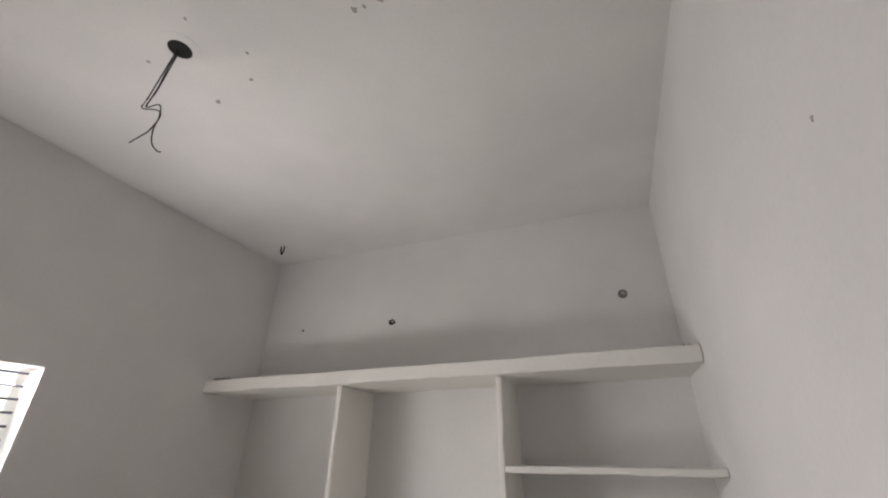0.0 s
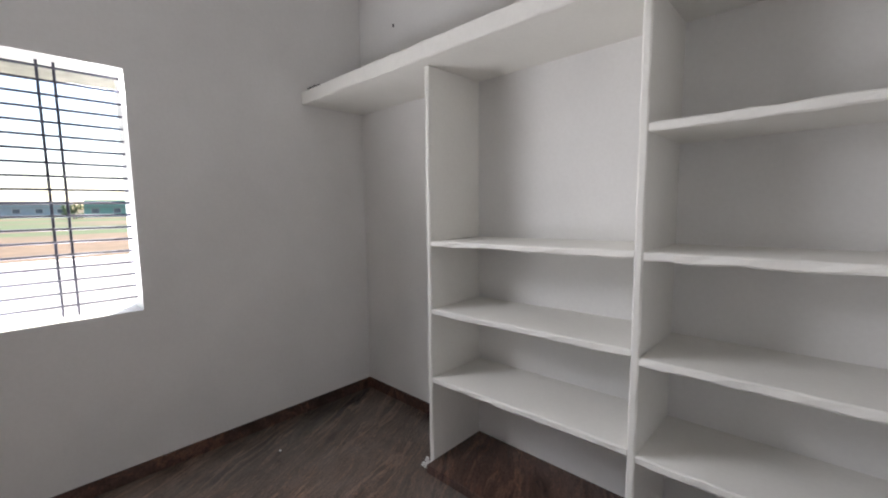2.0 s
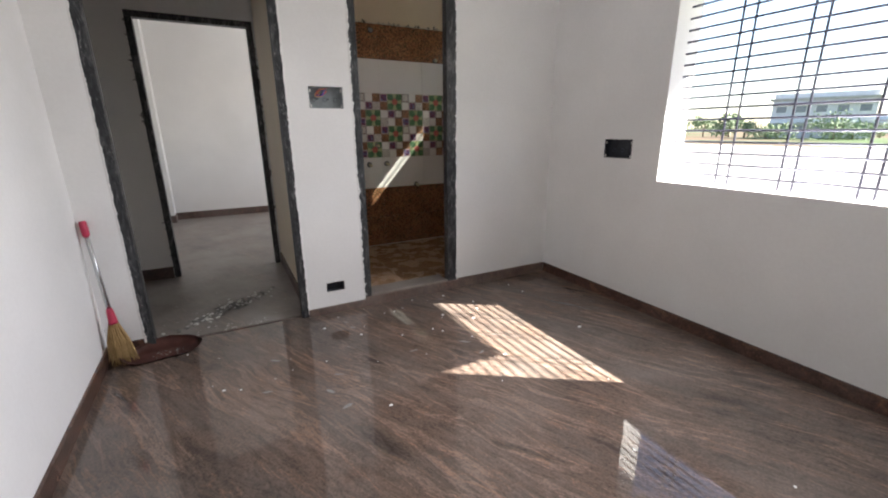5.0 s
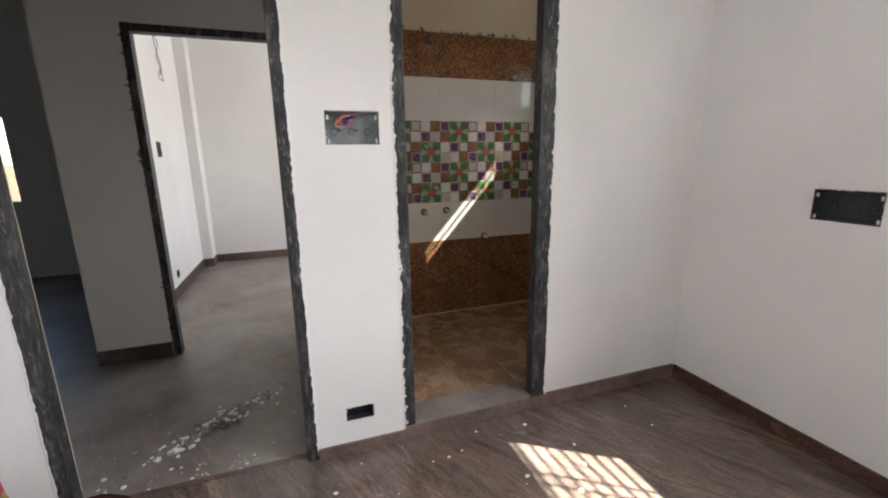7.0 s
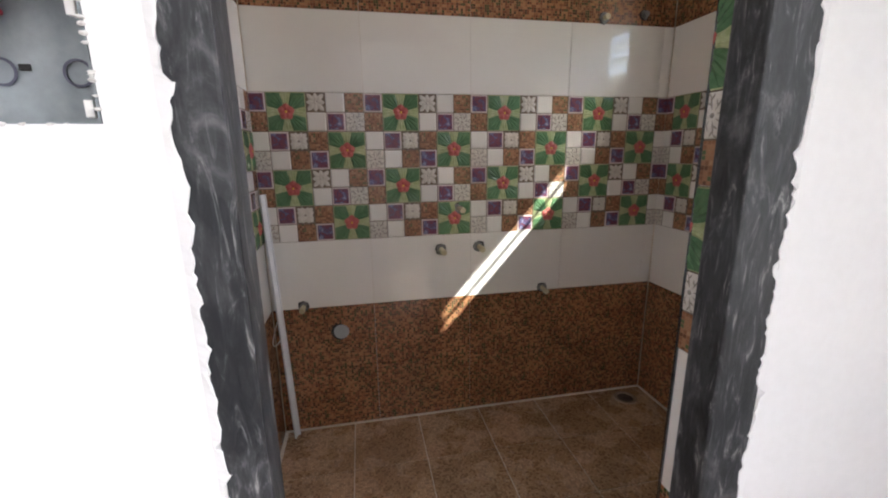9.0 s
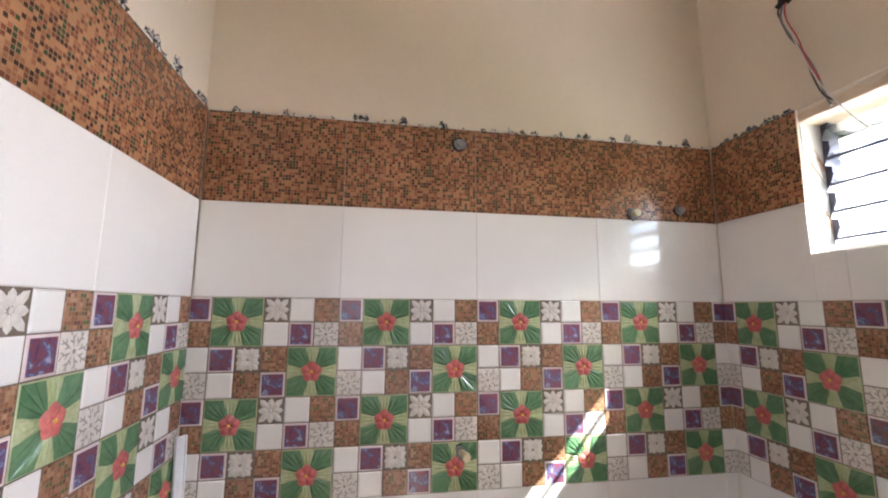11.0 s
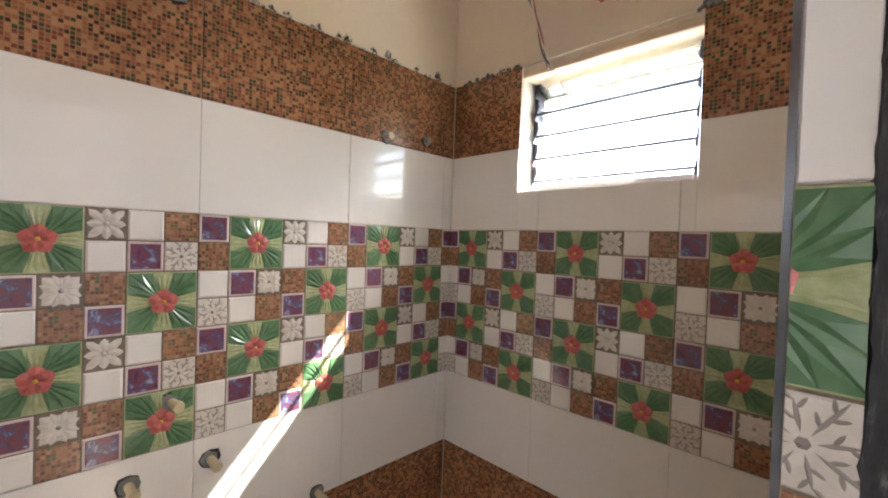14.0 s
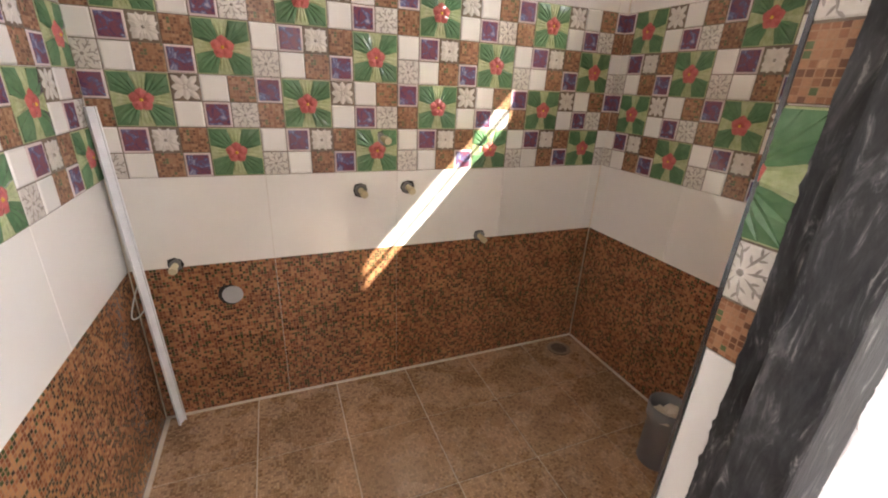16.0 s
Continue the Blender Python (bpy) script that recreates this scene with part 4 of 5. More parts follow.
def tile_mesh(kind, u0, u1, v0, v1):
    """A wall tile cut to a stretch of its face, in its own plane: x along, y up, z out of the wall."""
    key = (kind, round(u0, 3), round(u1, 3), round(v0, 3), round(v1, 3))
    if key in tile_meshes:
        return tile_meshes[key]
    bm, g = bmesh.new(), 0.0006
    if kind == "decor":
        for j, row in enumerate(DECOR):
            for i, k in enumerate(row):
                if k != ".":
                    cell(bm, "l" if k == "r" and u1 - u0 < 0.06 else k, i, j)
        for co, no in (((u0 + g, 0, 0), (-1, 0, 0)), ((u1 - g, 0, 0), (1, 0, 0)), ((0, v0 + g, 0), (0, -1, 0)), ((0, v1 - g, 0), (0, 1, 0))):
            bmesh.ops.bisect_plane(bm, geom=bm.verts[:] + bm.edges[:] + bm.faces[:], plane_co=co, plane_no=no, clear_outer=True)
        slot = "pale"
        body = box(u0 + g, u1 - g, v0 + g, v1 - g, -DEEP, 0.0)
        for f in body.faces:
            f.material_index = ORDER.index("ground")
        m = bpy.data.meshes.new("body")
        body.to_mesh(m)
        body.free()
        bm.from_mesh(m)
        bpy.data.meshes.remove(m)
    else:
        box(u0 + g, u1 - g, v0 + g, v1 - g, -DEEP, 0.0, bm)
        bmesh.ops.bevel(bm, geom=[e for e in bm.edges if all(v.co.z > -0.001 for v in e.verts)], offset=0.0012, segments=1, affect="EDGES")
        for f in bm.faces:
            f.material_index = ORDER.index(kind)
        bmesh.ops.recalc_face_normals(bm, faces=bm.faces[:])
    me = bpy.data.meshes.new("tile")
    bm.to_mesh(me)
    bm.free()
    for k in ORDER:
        me.materials.append(M_T[k])
    tile_meshes[key] = me
    return me


BANDS = ((-0.03, "brown"), (0.27, "brown"), (0.57, "white"), (0.87, "decor"), (1.17, "decor"), (1.47, "white"), (1.77, "brown"))


def clad(name, label, frame_m, start, u_lo, u_hi, gap=None):
    """Bands of tiles on a wall; frame_m turns (along, up, out) into the world; gap is an opening (u0, u1, v0, v1)."""
    root = structure(name, box(0, u_hi - u_lo, 0, 2.1, -DEEP - 0.0015, -0.0035), M_GROUT, label)
    root.matrix_world = frame_m @ Matrix.Translation((u_lo, -0.03, 0))
    if gap:
        bmg = slab("z", -DEEP - 0.0015, -0.0035, (0, u_hi - u_lo), (0, 2.1), [(gap[0] - u_lo, gap[1] - u_lo, gap[2] + 0.03, gap[3] + 0.03)])
        bmesh.ops.recalc_face_normals(bmg, faces=bmg.faces[:])
        bmg.to_mesh(root.data)
        bmg.free()
    inv = root.matrix_world.inverted()
    for v, kind in BANDS:
        k = 0
        u = start
        while u < u_hi - 0.004:
            parts = [(max(u, u_lo), min(u + TW, u_hi), v, v + TH)]
            if gap and parts[0][1] > gap[0] and parts[0][0] < gap[1] and v + TH > gap[2] and v < gap[3]:
                a, b, c, d = parts[0]
                parts = [(a, min(b, gap[0]), c, d), (max(a, gap[1]), b, c, d), (max(a, gap[0] - 0.0012), min(b, gap[1] + 0.0012), c, gap[2]), (max(a, gap[0]), min(b, gap[1]), gap[3], d)]
            for a, b, c, d in parts:
                if b - a > 0.006 and d - c > 0.006:
                    ob = new("tile", tile_mesh(kind, a - u, b - u, c - v, d - v))
                    ob.parent = root
                    ob.matrix_parent_inverse = inv
                    r = random.Random(round(u * 997 + v * 7919 + a * 31))
                    ob.matrix_basis = frame_m @ Matrix.Translation((u, v, r.uniform(-0.0003, 0.0003)))
            u += TW
    return root


def wall_frame(origin, along, out):
    a, o = Vector(along), Vector(out)
    m = Matrix.Identity(4)
    for k, col in enumerate((a, Vector((0, 0, 1)), o, Vector(origin))):
        for i in range(3):
            m[i][k] = col[i]
    return m


clad("bath_tiles_back", "bands of brown, white and flowered tiles", wall_frame((0, BY0, 0), (-1, 0, 0), (0, 1, 0)), 0.842, 0.857, 2.6935)
clad("bath_tiles_west", "bands of brown, white and flowered tiles round a window", wall_frame((BWX, 0, 0), (0, 1, 0), (1, 0, 0)), -2.185, BY0 + 0.001, BY1 - 0.001, (BWIN[0], BWIN[1], BWIN[2], 2.0699))
clad("bath_tiles_east", "bands of brown, white and flowered tiles", wall_frame((BX1, 0, 0), (0, -1, 0), (-1, 0, 0)), 0.818, -BY1 + 0.001, -BY0 - 0.001)
M_TRIM = mottled("dark_steel_trim", (0.10, 0.12, 0.14), (0.28, 0.31, 0.34), 30, 0.22, 0.85, 0.05)
clad("door_reveal_tiles", "narrow strip of cut tiles in the doorway", wall_frame((-1.826, 0, 0), (0, 1, 0), (1, 0, 0)), -1.150, BY1 - 0.004, -0.932)
structure("trim", box(-1.838, -1.8245, BY1 - 0.010, BY1 - 0.0045, -0.03, 2.06), M_TRIM, "slim metal edge strip along the doorway tiles")
edge = ragged_strip(-0.05, 2.06, STEP - 0.001, -0.938, 0.0022, 71, 0.0, 0.014, taper=False)
for v in edge.verts:
    v.co = (-1.8365 + v.co.y, v.co.x, v.co.z)
bmesh.ops.recalc_face_normals(edge, faces=edge.faces[:])
tagged(put(edge, "stone_edge", M_JAMB), "rough black stone edge in the doorway smeared with plaster", kind="structure")
bm, r = bmesh.new(), random.Random(72)
for k in range(16):
    crumb(bm, (-1.822 + r.uniform(-0.012, 0.02), r.uniform(-0.965, -0.885), 2.066 + r.uniform(-0.004, 0.02)), r.uniform(0.008, 0.02), r, 0.7)
tagged(put(bm, "mortar_lumps", M_CEMENT), "grey mortar lumps above the cut tiles", "plaster", kind="stuff")

# floor tiles
fl = structure("bath_floor", box(WX + 0.004, BX1, BY0 + 0.0, BY1, BF - 0.012, BF - 0.0025), M_GROUT, "floor of square brown speckled tiles")
M_BFLOOR = mosaic("brown_speckled_floor_tile", 0.0085, 0.24, [(0.0, (0.25, 0.16, 0.092)), (0.2, (0.40, 0.265, 0.155)), (0.55, (0.475, 0.325, 0.195)), (0.8, (0.53, 0.37, 0.228)), (0.93, (0.30, 0.205, 0.122))])
shape = box(0.002, 0.302, 0.002, 0.302, -0.008, 0.0)
bmesh.ops.recalc_face_normals(shape, faces=shape.faces[:])
floor_tile = bpy.data.meshes.new("floor_tile")
shape.to_mesh(floor_tile)
shape.free()
floor_tile.materials.append(M_BFLOOR)
for i in range(6):
    for j in range(4):
        ob = new("floor_tile", floor_tile)
        ob.parent = fl
        ob.location = (-2.693 + 0.304 * i, BY0 + 0.006 + 0.304 * j - (0.01 if j == 3 else 0), BF + 0.0003 * ((i * 3 + j) % 3))
structure("trim", box(-2.69, -0.86, BY0, BY0 + 0.009, BF, BF + 0.006), M_GROUT, "cream grout line along the floor")
structure("trim", box(BWX, BWX + 0.009, BY0 + 0.01, BY1, BF, BF + 0.006), M_GROUT, "cream grout line along the floor")

structure("window_head", box(OUT, OUT + 0.08, BWIN[0] + 0.001, BWIN[1] - 0.001, 1.985, BWIN[3] - 0.001), M_CONCRETE, "rough lintel edge outside the bathroom window")

# Unseen block added at the outer jamb to cut the sun streak's north end.
structure("window_jamb_lip", box(OUT, OUT + 0.05, BWIN[1] - 0.026, BWIN[1] - 0.0005, BWIN[2] + 0.001, 1.984), M_CONCRETE, "added block outside the bathroom window that shortens the sun streak")
structure("window_lintel", box(WX, WX + 0.0055, BWIN[0], BWIN[1], BWIN[3] - 0.003, 2.0745), M_BATHWALL, "cream plaster above the bathroom window")
structure("window_soffit", box(OUT + 0.081, WX, BWIN[0] + 0.001, BWIN[1] - 0.001, BWIN[3] - 0.004, BWIN[3] + 0.003), mottled("peach_plaster", (0.60, 0.44, 0.30), (0.80, 0.68, 0.54), 18, 0.85, relief=0.4), "peach plastered underside of the bathroom window head")

# torn cement above the tiles
def torn(name, dark, light):
    """White plaster broken open over dark cement, with hard edges between the two."""
    m, n, l, b = material(name, 0.9, spec=0.2)
    f = noisy(n, l, coords(n, l), 62, 6, 0.65, 1.4)
    l.new(ramp(n, l, f, [(0.44, dark), (0.50, tuple(c * 3 for c in dark)), (0.54, light), (0.64, tuple(c * 0.75 for c in light))]), b.inputs["Base Color"])
    bump(n, l, b, f, 0.9, 0.004)
    return m


M_TORN = torn("torn_plaster_over_cement", (0.022, 0.021, 0.020), (0.60, 0.56, 0.50))
M_TORN_DARK = torn("broken_dark_cement", (0.035, 0.034, 0.034), (0.26, 0.25, 0.24))
M_BEAD = mottled("plaster_bead", (0.56, 0.50, 0.42), (0.80, 0.75, 0.67), 60, 0.85, relief=0.6)


def tear(bm, at, along, out, wide, high, r):
    """A flake of torn plaster standing on the tiles' top edge: jagged outline, proud in the middle."""
    p, a, o, up = Vector(at), Vector(along), Vector(out), Vector((0, 0, 1))
    n = r.randint(9, 15)
    rim = []
    for k in range(n + 1):
        t = math.pi * k / n
        grow = r.uniform(0.55, 1.15)
        rim.append(p - a * (math.cos(t) * wide * 0.5 * r.uniform(0.85, 1.1)) + up * (math.sin(t) * high * grow))
    inner = [p + (q - p) * r.uniform(0.45, 0.75) + o * r.uniform(0.004, 0.013) for q in rim]
    heart = bm.verts.new(p + up * high * 0.3 + o * r.uniform(0.004, 0.012))
    low = [bm.verts.new(q) for q in rim]
    top = [bm.verts.new(q) for q in inner]
    for k in range(n):
        bm.faces.new((low[k], low[k + 1], top[k + 1], top[k]))
        bm.faces.new((top[k], top[k + 1], heart))


def tears(name, mat, label, fx, along, out, count, wide, high, seed):
    """A row of torn flakes, with small loose crumbs between them."""
    bm, r = bmesh.new(), random.Random(seed)
    for k in range(count):
        x, y = fx((k + r.uniform(0.1, 0.9)) / count)
        w = r.uniform(*wide)
        for q in range(r.randint(1, 3)):
            d = r.uniform(-0.6, 0.6) * w
            tear(bm, (x + along[0] * d, y + along[1] * d, 2.066), along, out, w * r.uniform(0.4, 1.0), r.uniform(*high), r)
        for q in range(3):
            d = r.uniform(-2, 2) * w
            crumb(bm, (x + along[0] * d + out[0] * 0.004, y + along[1] * d + out[1] * 0.004, 2.070 + abs(r.gauss(0, 0.006))), r.uniform(0.003, 0.007), r, 0.8)
    tagged(put(bm, name, mat), label, "plaster", kind="stuff")


tears("torn_plaster", M_TORN, "torn white plaster over dark cement along the tiles' top", lambda t: (-0.90 - t * 1.74, BY0 - 0.0115), (1, 0, 0), (0, 1, 0), 17, (0.028, 0.065), (0.014, 0.044), 1)
tears("torn_plaster", M_TORN, "broad torn plaster patches above the tiles", lambda t: (BX1 + 0.0115, -1.0 - t * 1.13), (0, 1, 0), (-1, 0, 0), 11, (0.05, 0.11), (0.025, 0.075), 2)
tears("torn_cement", M_TORN_DARK, "broken dark cement beside the window's head", lambda t: (WX + 0.0062, -2.13 + t * 0.31), (0, 1, 0), (1, 0, 0), 6, (0.03, 0.06), (0.014, 0.030), 3)
tears("torn_cement", M_TORN_DARK, "lumps of dark cement above the window's corner", lambda t: (WX + 0.0062, -1.255 + t * 0.05), (0, 1, 0), (1, 0, 0), 2, (0.05, 0.07), (0.03, 0.045), 4)
tears("torn_cement", M_TORN_DARK, "lumps of dark cement on the tiles' end", lambda t: (WX + 0.0062, -1.12 + t * 0.12), (0, 1, 0), (1, 0, 0), 3, (0.04, 0.07), (0.02, 0.04), 5)
for seed, a, b, turn in ((81, 0.86, 2.69, lambda c: (-c.z, BY0 - 0.0118 + c.y, c.x)), (82, 0.98, 2.15, lambda c: (BX1 + 0.0118 - c.y, -c.z, c.x))):
    bead = ragged_strip(a, b, 2.066, 2.080, 0.005, seed, 0.0, 0.007, 0.011, False)
    for v in bead.verts:
        v.co = turn(v.co.copy())
    tagged(put(bead, "plaster_bead", M_BEAD), "uneven white plaster bead along the tiles' top edge", "plaster", kind="stuff")


# ---- bathroom fittings ----
def stub(x, z, r, length, droop, label, mat, y=BY0):
    """A water outlet: a square cut in the tile with a plugged pipe in it."""
    s = thing("water_outlet", (x, y, z), label, "pipe outlet", "water outlets")
    # The cut is a thin black disc on the tile, its shade painted in.
    piece("cut", disc((x, y - 0.001, z), (0, 1, 0), r * 1.55, 0.0025, 8, 0.12, round(-x * 1000)), M_DARK, s, "ragged black disc painting the shade of a cut in the tile")
    piece("mortar", disc((x, y, z), (0, 1, 0), r * 1.2, 0.005, 10, 0.25, round(-x * 900)), M_CEMENT, s)
    a = Vector((x, y, z))
    d = Vector((droop[0], 1, droop[1])).normalized()
    piece("plug", tube([a, a + d * length * 0.7, a + d * length * 0.72, a + d * length], [r * 0.62, r * 0.62, r * 0.8, r * 0.75], 10), mat, s, "plugged pipe end", smooth=False)
    return s


PLUG = "cream plugged pipe end standing out of the tiles"
stub(-1.689, 0.987, 0.018, 0.045, (-0.2, -0.1), PLUG, M_CREAMPVC)
stub(-1.605, 0.804, 0.018, 0.05, (-0.1, -0.15), PLUG, M_CREAMPVC)
stub(-1.783, 0.808, 0.018, 0.05, (-0.1, -0.15), PLUG, M_CREAMPVC)
stub(-2.103, 0.585, 0.017, 0.05, (-0.1, -0.2), PLUG, M_CREAMPVC)
stub(-0.987, 0.580, 0.017, 0.04, (0.1, -0.2), PLUG, M_CREAMPVC)
stub(-1.683, 2.012, 0.018, 0.02, (0, 0), "brown capped pipe outlet in the upper tiles", M_CEMENT)
stub(-2.341, 1.792, 0.017, 0.03, (0, 0), "capped pipe outlet in the upper tiles", M_CREAMPVC)
stub(-2.534, 1.813, 0.016, 0.022, (0, 0), "capped pipe outlet in the upper tiles", M_CEMENT)
waste = thing("waste_pipe", (-1.138, BY0, 0.447), "round grey capped waste pipe in the brown tiles", "pipe outlet")
# Black disc behind the cap paints the shade of the cut round it.
piece("cut", disc((-1.132, BY0 - 0.001, 0.448), (0, 1, 0), 0.040, 0.0022, 20, 0.06, 4), M_DARK, waste, "ragged black disc painting the shade of a cut")
piece("cap", disc((-1.140, BY0, 0.447), (0, 1, 0), 0.034, 0.006, 26), plastic("pale_grey_pvc", (0.42, 0.44, 0.47)), waste, "pale grey cap")
stub2 = thing("water_outlet", (BWX, -1.199, 0.570), "cream plugged pipe end on the tiled window wall", "pipe outlet", "water outlets")
# Thin black disc on the tile, painting the shade of the cut.
piece("cut", disc((BWX - 0.001, -1.199, 0.570), (1, 0, 0), 0.030, 0.0025, 8, 0.15, 14), M_DARK, stub2, "ragged black disc painting the shade of a cut in the tile")
piece("mortar", disc((BWX, -1.199, 0.568), (1, 0, 0), 0.022, 0.005, 10, 0.25, 15), M_CEMENT, stub2)
a, d = Vector((BWX, -1.199, 0.570)), Vector((1, -0.1, -0.15)).normalized()
piece("plug", tube([a, a + d * 0.030, a + d * 0.031, a + d * 0.045], [0.019, 0.018, 0.010, 0.009], 10), M_CREAMPVC, stub2, "plugged pipe end", smooth=False)

drain = thing("floor_drain", (-2.556, -2.067, BF), "round open floor drain in the tiled corner", "drain")
piece("rim", ring((-2.556, -2.067, BF), (0, 0, 1), 0.040, 0.056, 0.005), mottled("dusty_drain_ring", (0.22, 0.16, 0.115), (0.36, 0.28, 0.21), 40, 0.7, relief=0.4), drain)
piece("bowl", disc((-2.556, -2.067, BF), (0, 0, 1), 0.041, 0.0015, 24), mottled("dirty_drain_bowl", (0.05, 0.035, 0.025), (0.16, 0.11, 0.075), 40, 0.6, relief=0.4), drain)

pipe = thing("pipe_offcut", (-2.475, -1.40, BF), "grey plastic pipe offcut standing on the floor", "pipe")
pm = bmesh.new()
prof = [(0.056, 0.0), (0.058, 0.004), (0.056, 0.17), (0.064, 0.185), (0.065, 0.235), (0.061, 0.235), (0.059, 0.19), (0.052, 0.17), (0.052, 0.01)]
rings_ = [[pm.verts.new((-2.475 + r * math.cos(a) - 0.03 * z, -1.40 + r * math.sin(a) - 0.02 * z, BF + z)) for a in (math.tau * k / 28 for k in range(28))] for r, z in prof]
for a, b in zip(rings_, rings_[1:]):
    for k in range(28):
        pm.faces.new((a[k], a[(k + 1) % 28], b[(k + 1) % 28], b[k]))
pm.faces.new(rings_[0][::-1])
pm.faces.new(rings_[-1])
piece("tube", pm, M_PVC, pipe, smooth=True)
rag = bmesh.new()
rng = random.Random(2)
for k in range(7):
    crumb(rag, (-2.475 + rng.uniform(-0.03, 0.03), -1.40 + rng.uniform(-0.03, 0.03), BF + 0.205), 0.025, rng, 0.6)
piece("scrap", rag, M_GROUT, pipe, "cream scrap stuffed in the mouth")

lath = thing("plastic_lath", (-0.905, -2.125, BF), "white plastic lath leaning in the tiled corner", "lath")
a, b = Vector((-0.915, -2.118, BF)), Vector((-0.872, -2.140, 1.075))
bm = bmesh.new()
q = (b - a).normalized().to_track_quat("Z", "Y").to_matrix()
for lo, hi in ((a, b),):
    prof = ((-0.017, -0.004), (0.017, -0.004), (0.017, 0.004), (0.013, 0.004), (0.013, -0.001), (-0.013, -0.001), (-0.013, 0.004), (-0.017, 0.004))
    l1 = [bm.verts.new(lo + q @ Vector((x, y, 0))) for x, y in prof]
    l2 = [bm.verts.new(hi + q @ Vector((x, y, 0))) for x, y in prof]
    for k in range(8):
        bm.faces.new((l1[k], l1[(k + 1) % 8], l2[(k + 1) % 8], l2[k]))
    bm.faces.new(l1[::-1])
    bm.faces.new(l2)
piece("strip", bm, plastic("white_pvc", (0.82, 0.84, 0.86), 0.35), lath)
wire([(-0.878, -2.13, 0.53), (-0.872, -2.09, 0.50), (-0.868, -2.055, 0.462), (-0.875, -2.08, 0.445), (-0.885, -2.12, 0.45)], 0.0022, M_WHITEWIRE, lath, "white loop of string")

cable = thing("hanging_cable", (BWX, -1.825, 2.463), "dark cable hanging from a hole above the window", "wire")
crm = bmesh.new()
for k in range(14):
    crumb(crm, (WX + 0.003, -1.825 + rng.uniform(-0.024, 0.024), 2.468 + rng.uniform(-0.024, 0.024)), 0.015, rng, 0.9)
# Black lumps on the wall paint the dark inside of the hole.
piece("hollow", crm, M_DARK, cable, "black lumps painting the shade of a broken hole")
wire([(WX + 0.004, -1.825, 2.45), (-2.69, -1.83, 2.40), (-2.685, -1.815, 2.34), (-2.68, -1.78, 2.26), (-2.675, -1.74, 2.16), (-2.67, -1.715, 2.06), (-2.665, -1.70, 2.02)], 0.0035, M_PVC, cable)
wire([(WX + 0.004, -1.822, 2.45), (-2.688, -1.822, 2.39), (-2.68, -1.80, 2.33), (-2.67, -1.77, 2.24), (-2.66, -1.72, 2.10), (-2.66, -1.66, 1.98), (-2.66, -1.60, 1.90), (-2.66, -1.52, 1.875), (-2.66, -1.40, 1.88)], 0.0020, M_WHITEWIRE, cable)
wire([(WX + 0.004, -1.830, 2.45), (-2.692, -1.838, 2.42), (-2.690, -1.826, 2.37), (-2.684, -1.806, 2.31), (-2.682, -1.768, 2.23), (-2.674, -1.748, 2.15), (-2.668, -1.722, 2.07), (-2.664, -1.69, 2.03)], 0.0028, M_BLACKWIRE, cable)
wire([(WX + 0.004, -1.819, 2.45), (-2.686, -1.812, 2.41), (-2.682, -1.804, 2.36), (-2.678, -1.776, 2.28), (-2.668, -1.75, 2.19), (-2.664, -1.72, 2.11)], 0.0022, M_RED, cable)
for y, z, loop in ((-1.489, 2.463, True), (-1.526, 2.209, False)):
    w = thing("red_wire", (WX, y, z), "red wire end coming out of the wall", "wire", "red wire ends")
    hb = bmesh.new()
    for k in range(5):
        crumb(hb, (WX + 0.001, y + rng.uniform(-0.015, 0.015), z + rng.uniform(-0.01, 0.012)), 0.010, rng, 0.9)
    piece("hollow", hb, M_CEMENT, w, "broken plaster hole")
    if loop:
        wire([(WX + 0.004, y, z), (-2.695, y - 0.012, z - 0.05), (-2.69, y - 0.012, z - 0.12), (-2.69, y + 0.018, z - 0.185), (-2.69, y + 0.045, z - 0.17), (-2.695, y + 0.03, z - 0.11), (-2.70, y + 0.002, z - 0.03)], 0.0022, M_RED, w)
    else:
        wire([(WX + 0.004, y - 0.01, z), (-2.69, y - 0.03, z + 0.005), (-2.685, y - 0.005, z - 0.01), (-2.69, y + 0.03, z - 0.015)], 0.0065, M_RED, w)
        wire([(WX + 0.006, y + 0.012, z + 0.004), (-2.685, y + 0.03, z + 0.010), (-2.682, y + 0.05, z - 0.002)], 0.0055, M_WHITEWIRE, w, "white wire end")
        wire([(WX + 0.006, y + 0.02, z - 0.004), (-2.687, y + 0.045, z - 0.014), (-2.684, y + 0.048, z - 0.034)], 0.004, M_BLUE, w, "blue wire end")

# louvre window
M_GLASS, gn, gl, gb = material("dusty_frosted_glass", 0.25)
gb.inputs["Transmission Weight"].default_value = 1.0
gb.inputs["Base Color"].default_value = (0.90, 0.93, 0.93, 1)
gloss(gn, gl, gb, noisy(gn, gl, coords(gn, gl), 14, 4), 0.10, 0.45)
clear, cloudy = gn.new("ShaderNodeBsdfTransparent"), gn.new("ShaderNodeMixShader")
clear.inputs[0].default_value = (0.62, 0.64, 0.63, 1)
cloudy.inputs[0].default_value = 0.30
gl.new(clear.outputs[0], cloudy.inputs[1])
gl.new(gb.outputs[0], cloudy.inputs[2])
gl.new(cloudy.outputs[0], gn["Material Output"].inputs["Surface"])
louvre = thing("louvre_window", (-2.80, -1.536, BWIN[2]), "louvred glass window in a dark frame", "window")
for y in (BWIN[0] + 0.010, BWIN[1] - 0.010):
    piece("frame_side", box(-2.825, -2.785, y - 0.010, y + 0.010, BWIN[2], BWIN[3]), M_BAR, louvre, bevel=0.001)
